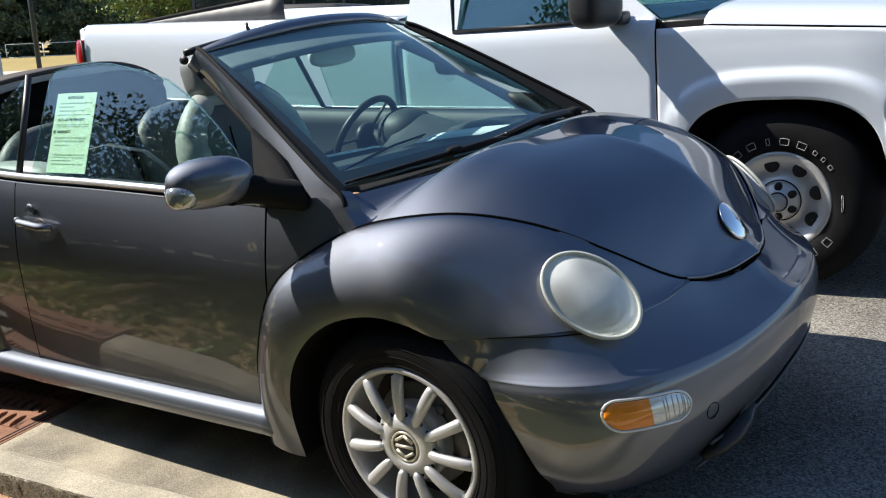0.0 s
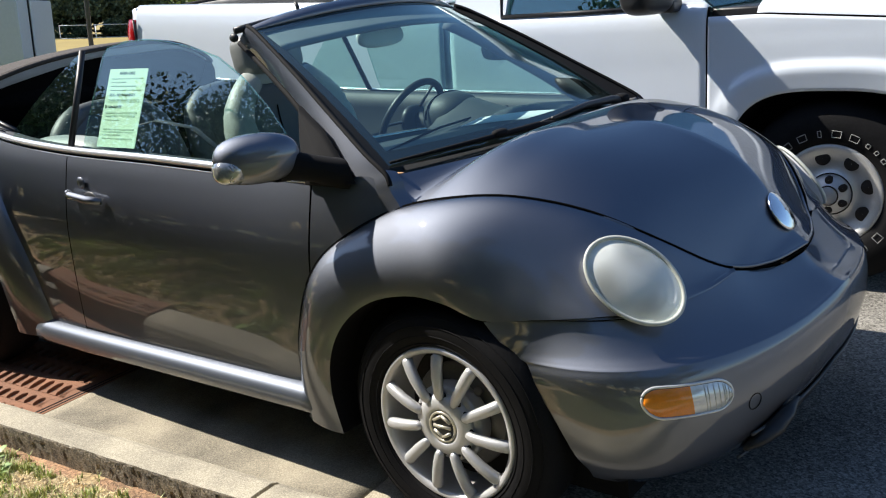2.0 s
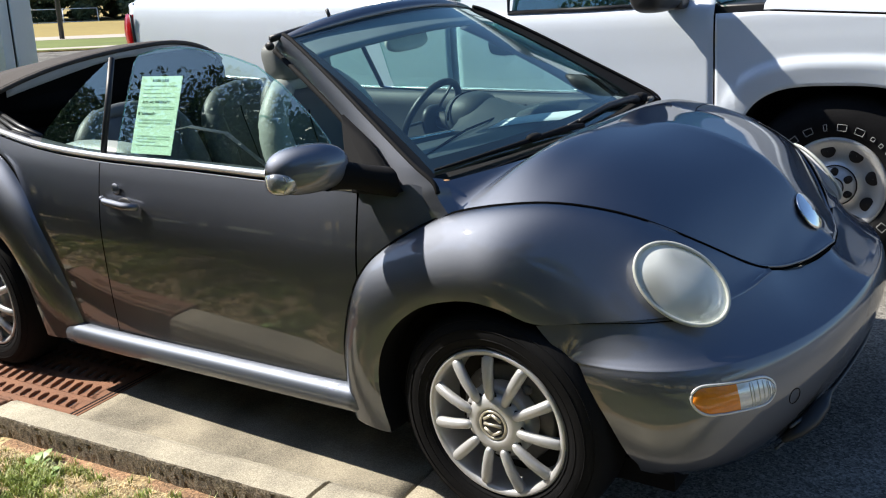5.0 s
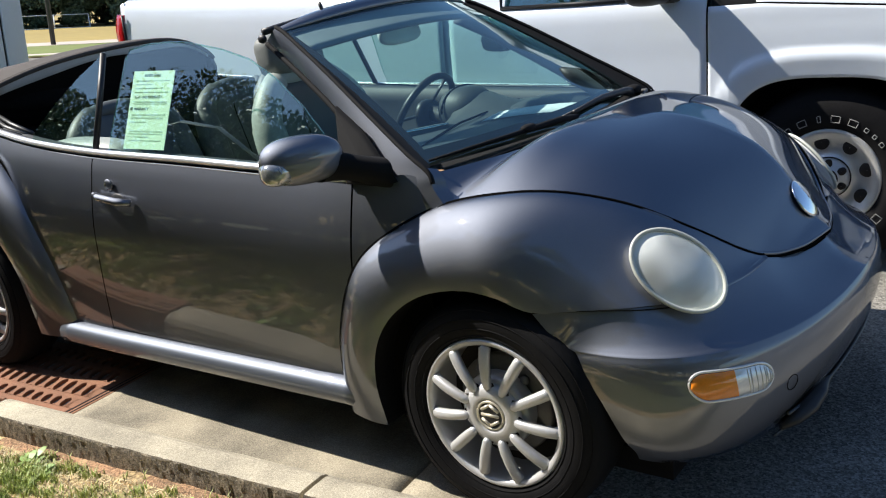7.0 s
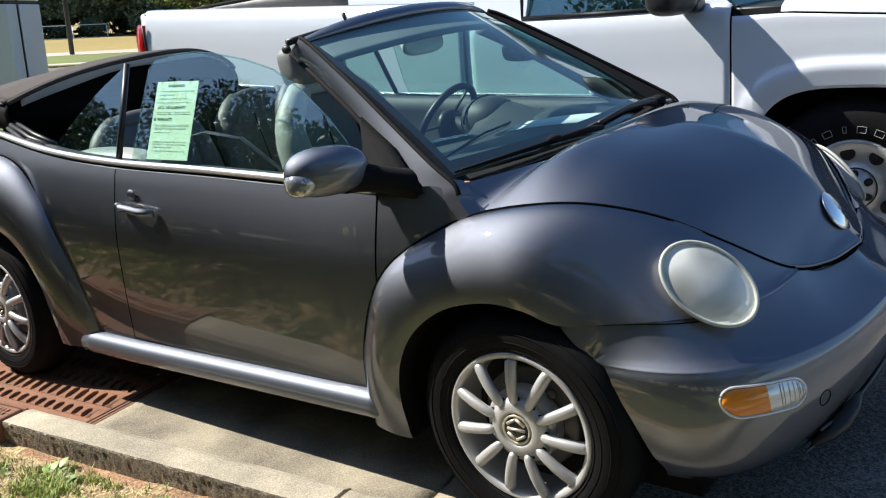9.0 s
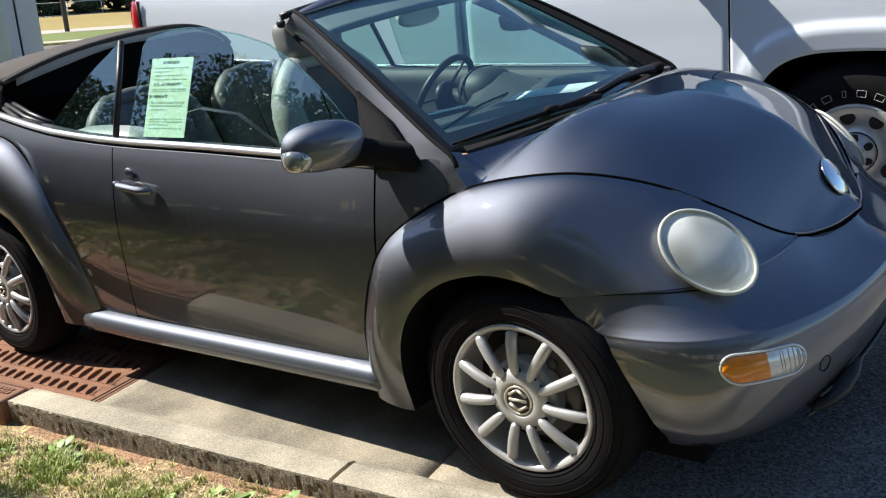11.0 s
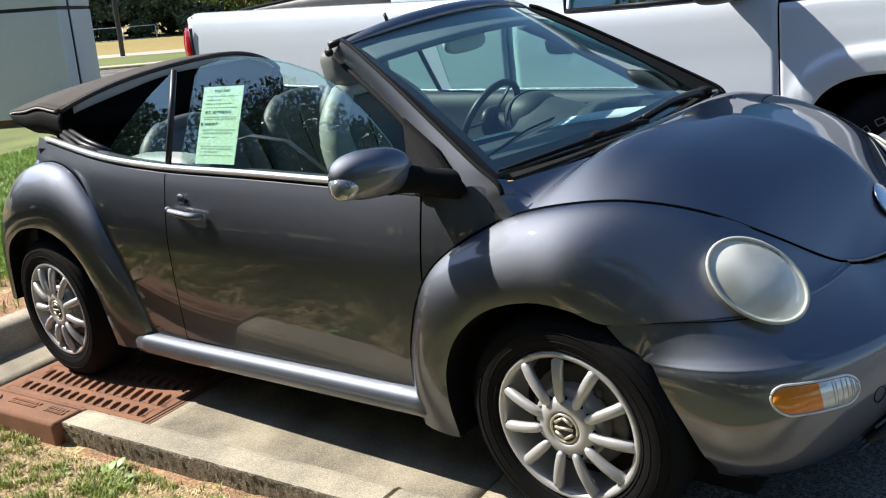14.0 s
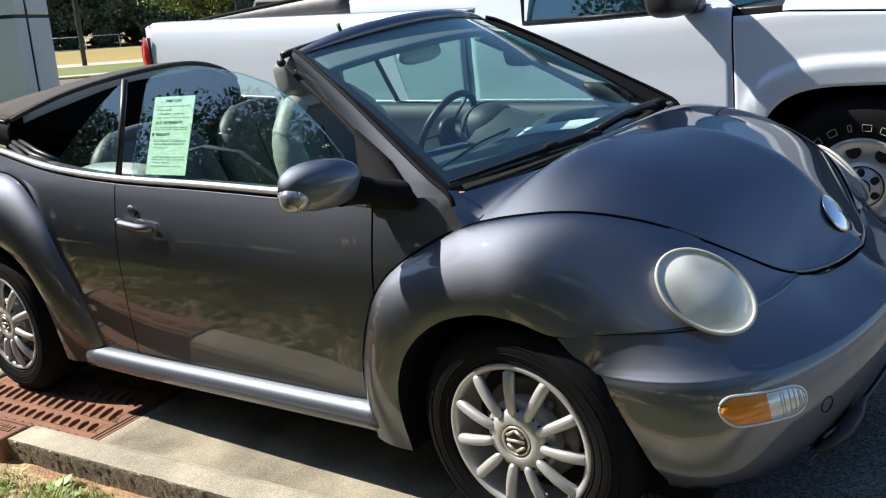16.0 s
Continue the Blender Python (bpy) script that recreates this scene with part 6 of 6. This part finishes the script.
truck_wheel(-3.25, TY + 0.04, -1)
truck_wheel(-3.25, TY + 1.92, 1)

# ---- distance ----
def leafy(name, trunk_h, spread, height, leaf, count, material, seed, label, lift=0.35, twigs=9):
    """A tree: tapered trunk, forked limbs, and many leaves gathered in uneven clumps at their ends."""
    r = random.Random(seed)
    tree = thing(name, label, "tree", "trees")
    bm = tube([(0, 0, -0.3), (0.05, 0.02, trunk_h * 0.5), (0.0, 0.06, trunk_h), (0.1, 0.0, height * 0.75)], [0.035 * height, 0.026 * height, 0.02 * height, 0.006 * height], 10)
    tips = []
    for i in range(twigs):
        a, z = r.uniform(0, 6.28), r.uniform(lift, 0.8) * height
        l = spread * r.uniform(0.5, 1.0) * (1.1 - 0.5 * abs(z / height - 0.5))
        tip = Vector((math.cos(a) * l, math.sin(a) * l, z + r.uniform(0.05, 0.25) * height))
        b = Vector((0.03, 0.03, z * 0.85))
        m = (b + tip) / 2 + Vector((0, 0, -0.03 * height))
        tube([b, m, tip], [0.011 * height, 0.007 * height, 0.002 * height], 6, bm=bm)
        tips.append(tip)
        for _ in range(2):
            t2 = tip + Vector((r.uniform(-1, 1), r.uniform(-1, 1), r.uniform(-0.3, 0.8))) * spread * 0.35
            tube([m, (m + t2) / 2, t2], [0.005 * height, 0.003 * height, 0.0012 * height], 5, bm=bm)
            tips.append(t2)
    tips.append(Vector((0, 0, height)))
    part("trunk", bm, BARK, tree)
    rng = np.random.default_rng(seed)
    n = count
    pick = rng.integers(0, len(tips), n)
    T = np.array([tuple(t) for t in tips])
    size = rng.uniform(0.10, 0.30, len(tips)) * spread + 0.12 * spread
    d = rng.normal(size=(n, 3))
    d /= np.linalg.norm(d, axis=1)[:, None]
    c = T[pick] + d * (size[pick] * rng.uniform(0.35, 1.0, n) ** 0.6)[:, None] * np.array((1, 1, 0.75))
    c[:, 2] = np.maximum(c[:, 2], 0.03 * height)
    u = rng.normal(size=(n, 3))
    u /= np.linalg.norm(u, axis=1)[:, None]
    v = np.cross(u, rng.normal(size=(n, 3)))
    v /= np.linalg.norm(v, axis=1)[:, None]
    s = (leaf * rng.uniform(0.6, 1.4, n))[:, None]
    V = np.stack((c - u * s, c + v * s * 0.55, c + u * s, c - v * s * 0.55), 1).reshape(-1, 3)
    me = bpy.data.meshes.new("crown")
    me.from_pydata(V.tolist(), [], [(4 * i, 4 * i + 1, 4 * i + 2, 4 * i + 3) for i in range(n)])
    me.materials.append(material)
    crown = new("crown", me)
    crown.parent = tree
    return tree


def stand(tree, x, y, turn=0, scale=1.0):
    m = pose(x, y, ground_z(x, y), 0, 0, turn) @ Matrix.Scale(scale, 4)
    tree.matrix_basis = m
    return tree


def again(tree, x, y, turn, scale):
    o = copy_thing(tree, pose(0, 0, 0))
    return stand(o, x, y, turn, scale)


oak = leafy("tree", 3.0, 4.8, 11, 0.20, 15000, LEAF, 5, "dark green broad-leaved tree in a far row", 0.02, 22)
elm = leafy("tree", 3.5, 4.6, 13, 0.20, 16000, LEAF, 6, "tall dark tree in a far row", 0.02, 24)
ash = leafy("tree", 2.5, 4.0, 9, 0.13, 20000, LEAF_SUN, 7, "sunlit yellow-green tree at the field's edge", 0.02, 22)
beech = leafy("tree", 2.5, 4.6, 10, 0.20, 13000, LEAF_BROWN, 8, "browning tree in a far row", 0.02, 20)
# far row across the field, seen to the left of the truck
VIEW = Vector((-0.86, 0.51, 0)).normalized()
ACROSS = Vector((0.51, 0.86, 0)).normalized()
first = True
rt = random.Random(3)
for k in range(34):
    s = -60 + k * 3.9 + rt.uniform(-1, 1)
    p = VIEW * (104 + rt.uniform(-6, 10)) + ACROSS * s
    base = (oak, elm, beech, elm, oak)[k % 5]
    again(base, p.x, p.y, rt.uniform(0, 360), rt.uniform(1.0, 1.5))
bush = leafy("bush", 0.8, 3.4, 4.2, 0.16, 9000, LEAF, 27, "dense dark bush under the far row of trees", 0.02, 16)
for k in range(30):
    p = VIEW * (97 + rt.uniform(-2, 2)) + ACROSS * (-58 + 4.0 * k)
    again(bush, p.x, p.y, rt.uniform(0, 360), rt.uniform(0.9, 1.3))
p = VIEW * 99 - ACROSS * 64
stand(bush, p.x, p.y, 0, 1.1)
for k in range(5):
    s = 14 + k * 5 + rt.uniform(-1, 1)
    p = VIEW * (62 - k * 0.6) + ACROSS * s
    again((ash, ash, elm)[k % 3], p.x, p.y, rt.uniform(0, 360), rt.uniform(0.8, 1.15))
stand(oak, -118, 30, 30, 1.4)
stand(elm, -112, 10, 30, 1.3)
stand(beech, -100, -12, 30, 1.3)
p = VIEW * 58 + ACROSS * 7.5
stand(ash, p.x, p.y, 30, 0.95)

# trees out of view behind the camera, mirrored in the glass and paint
near_tree = leafy("tree", 2.4, 3.2, 7.5, 0.055, 42000, LEAF, 15, "dark leafy tree out of view behind the viewer, for reflections and shade", 0.22, 14)
again(near_tree, -11.5, -13.5, 80, 0.98)
again(near_tree, -6.0, -17.0, 190, 1.25)
again(near_tree, -21.0, -9.5, 130, 0.95)
again(near_tree, 1.5, -20.5, 260, 1.3)
again(near_tree, 9.0, -12.5, 300, 1.1)
# the next three are added to shade the lawn that the car mirrors
again(near_tree, -4.8, -9.8, 40, 0.95)
again(near_tree, -0.5, -12.5, 150, 1.0)
again(near_tree, 3.2, -9.2, 220, 0.9)
again(near_tree, 15.0, -5.0, 20, 1.1)
again(near_tree, -7.4, -6.6, 95, 0.50)
# low shrubs out of view, added to shade the lawn away from the kerb
for k in range(17):
    for y, size in ((-3.5, 0.32), (-4.5, 0.30), (-5.4, 0.36)):
        x = -13.5 + 1.25 * k + 0.3 * (k % 2)
        if y > -5 and -1.0 < x < 3.6:
            continue
        shrub = again(near_tree, x, y - 0.2 * (k % 3), 70 * k, size + 0.03 * (k % 2))
        tagged(shrub, "dark leafy shrub out of view, added to shade the lawn", "shrub", "shrubs on the lawn")
        shrub.name = "shrub"
stand(near_tree, -14.2, -13.2, 10, 0.95)

# cladded column on the grass island
col = thing("cladded_column", "pale metal-clad column on a brown brick base", "column")
cx, cy = -12.53, 4.30
czb = ground_z(cx, cy) + 0.10
part("brick_base", box(-0.58, 0.58, -0.58, 0.58, -0.8, 0.20), BRICK, col, smooth=False, bevel=0.02)
HC = 0.69
for z0, z1 in ((0.20, 1.70), (1.75, 4.4)):
    for a in range(4):
        for d0, d1 in ((-HC, -0.30), (-0.18, HC - 0.02)) if a == 1 else ((-HC, HC - 0.02),):
            ob = part("panel", box(HC - 0.03, HC, d0, d1, z0, z1), CLAD, col, "pale grey metal panel", smooth=False, bevel=0.012)
            ob.matrix_local = pose(0, 0, 0, 0, 0, 90 * a)
part("core", box(-HC + 0.04, HC - 0.04, -HC + 0.04, HC - 0.04, 0.20, 4.38), DARK, col, "dark joint between the panels", smooth=False)
col.matrix_basis = pose(cx, cy, czb, 0, 0, -48)

# dark glazed building behind the truck
bld = thing("glazed_building", "low dark glass building with white rails behind the truck", "building")
W, H = 13.0, 5.2
part("wall", box(-W / 2, W / 2, 0.05, 8, -0.5, H), DARK, bld, smooth=False)
part("roof", box(-W / 2 - 0.4, W / 2 + 0.4, -0.5, 8.4, H, H + 0.4), PATHWAY, bld, smooth=False, bevel=0.03)
PANE = mat("dark window glass", (0.02, 0.03, 0.025), 0.04, 0.0, 0.2, 1, 10, coat=1.0)
n = 7
for i in range(n):
    x0 = -W / 2 + i * W / n
    for z0, z1 in ((0.2, 1.6), (1.7, 3.2), (3.3, 4.9)):
        part("window", box(x0 + 0.06, x0 + W / n - 0.06, -0.02, 0.04, z0, z1), PANE, bld, smooth=False)
    part("mullion", box(x0 - 0.05, x0 + 0.05, -0.10, 0.05, -0.2, H), DARK if i % 3 else TRIM, bld, smooth=False)
for z in (1.35, 1.65):
    part("rail", tube([(-W / 2, -0.25, z), (W / 2, -0.25, z)], 0.025, 6), PAPER_WHITE, bld)
a = radians(129.5)
bx, by = 1.2 + 36 * math.cos(a), -2.6 + 36 * math.sin(a)
bld.matrix_basis = pose(bx, by, ground_z(bx, by), 0, 0, 129.5 - 90)
# dark parked vehicle behind the truck bed, with a red lamp
suv = thing("parked_car", "dark parked car with a red tail lamp beyond the truck", "car")
part("body", prism([(-2.2, 0.35), (2.2, 0.35), (2.25, 0.85), (1.2, 1.05), (0.5, 1.62), (-1.9, 1.66), (-2.2, 1.0)], -0.9, 0.9), DARK, suv, smooth=False, bevel=0.08)
part("window", prism([(-1.75, 1.08), (0.75, 1.08), (0.35, 1.52), (-1.7, 1.55)], -0.91, 0.91), PANE, suv, smooth=False)
part("tail_lamp", box(-2.235, -2.15, -0.86, -0.66, 0.95, 1.45), RED, suv, "red tail lamp", smooth=False, bevel=0.02)
part("tail_lamp", box(-2.235, -2.15, 0.66, 0.86, 0.95, 1.45), RED, suv, "red tail lamp", smooth=False, bevel=0.02)
for x in (-1.35, 1.4):
    for y in (-0.84, 0.84):
        part("wheel", lathe([(0.02, -0.1), (0.2, -0.1), (0.34, -0.1), (0.34, 0.1), (0.2, 0.1), (0.02, 0.1)], 28, (x, y, 0.34)), RUBBER, suv)
a = radians(131.6)
sx, sy = 1.2 + 17 * math.cos(a), -2.6 + 17 * math.sin(a)
suv.matrix_basis = pose(sx, sy, ground_z(sx, sy) + 0.02, 0, 0, 20)
# pale car far off past the column
far_car = copy_thing(suv, pose(0, 0, 0))
a = radians(157.5)
fx, fy = 1.2 + 50 * math.cos(a), -2.6 + 44 * math.sin(a)
far_car.matrix_basis = pose(fx, fy, ground_z(fx, fy) + 0.05, 0, 0, 60)
far_car["label"] = "pale car parked far off past the column"
for ch in far_car.children:
    if ch.name.startswith("body"):
        ch.data = ch.data.copy()
        ch.data.materials[0] = WHITE

# pole, path, goals
pole = thing("pole", "slim dark post at the edge of the path", "pole")
part("post", tube([(0, 0, -0.3), (0, 0, 3), (0, 0, 6)], 0.11, 10), DARK, pole)
part("cap", blob((0, 0, 6), (0.14, 0.14, 0.06)), DARK, pole)
pole.matrix_basis = pose(-38.1, 21.4, ground_z(-38.1, 21.4))


VERGE = mat("verge grass", (0.17, 0.21, 0.055), 0.95, 0, 0.25, 0.5, 6)


def strip(name, d0, d1, material, label, z, s0=-60, s1=60, category="path"):
    ss = np.linspace(s0, s1, 40)
    g = []
    for s in ss:
        row = []
        for d in np.linspace(d0, d1, 6):
            p = VIEW * d + ACROSS * s
            row.append((p.x, p.y, ground_z(p.x, p.y) + z))
        g.append(row)
    return tagged(finish(sheet(np.array(g), flip=True), name, material), label, category, kind="structure")


strip("path", 43.0, 47.5, PATHWAY, "pale path in front of the playing field", 0.02)
strip("verge", 32.5, 42.9, VERGE, "green grass verge along the path", 0.02, category="verge")
strip("far_kerb", 31.3, 32.4, PATHWAY, "pale far kerb of the road", 0.10, category="kerb")
strip("road", 16.0, 31.2, ASPHALT, "grey asphalt road past the grass island", 0.02, category="road")


def goal(d, s, turn, size=1.0):
    g = thing("football_goal", "white metal football goal on the dry field", "goal", "goals on the field")
    W, H, D = 6.0, 2.3, 2.0
    for y in (-W / 2, W / 2):
        part("upright", tube([(0, y, 0), (0, y, H)], 0.07, 8), PAPER_WHITE, g)
        part("stay", tube([(0, y, H), (D, y, 0)], 0.06, 8), PAPER_WHITE, g)
        part("foot", tube([(0, y, 0.05), (D, y, 0.05)], 0.05, 8), PAPER_WHITE, g)
    part("crossbar", tube([(0, -W / 2, H), (0, W / 2, H)], 0.07, 8), PAPER_WHITE, g)
    part("back_bar", tube([(D, -W / 2, 0.05), (D, W / 2, 0.05)], 0.05, 8), PAPER_WHITE, g)
    p = VIEW * d + ACROSS * s
    g.matrix_basis = pose(p.x, p.y, ground_z(p.x, p.y), 0, 0, turn) @ Matrix.Scale(size, 4)


goal(88, -1.6, -30, 0.5)
goal(90, 1.4, -30, 0.5)

for ob in LOT_THINGS:
    ob.matrix_basis = LOT @ ob.matrix_basis
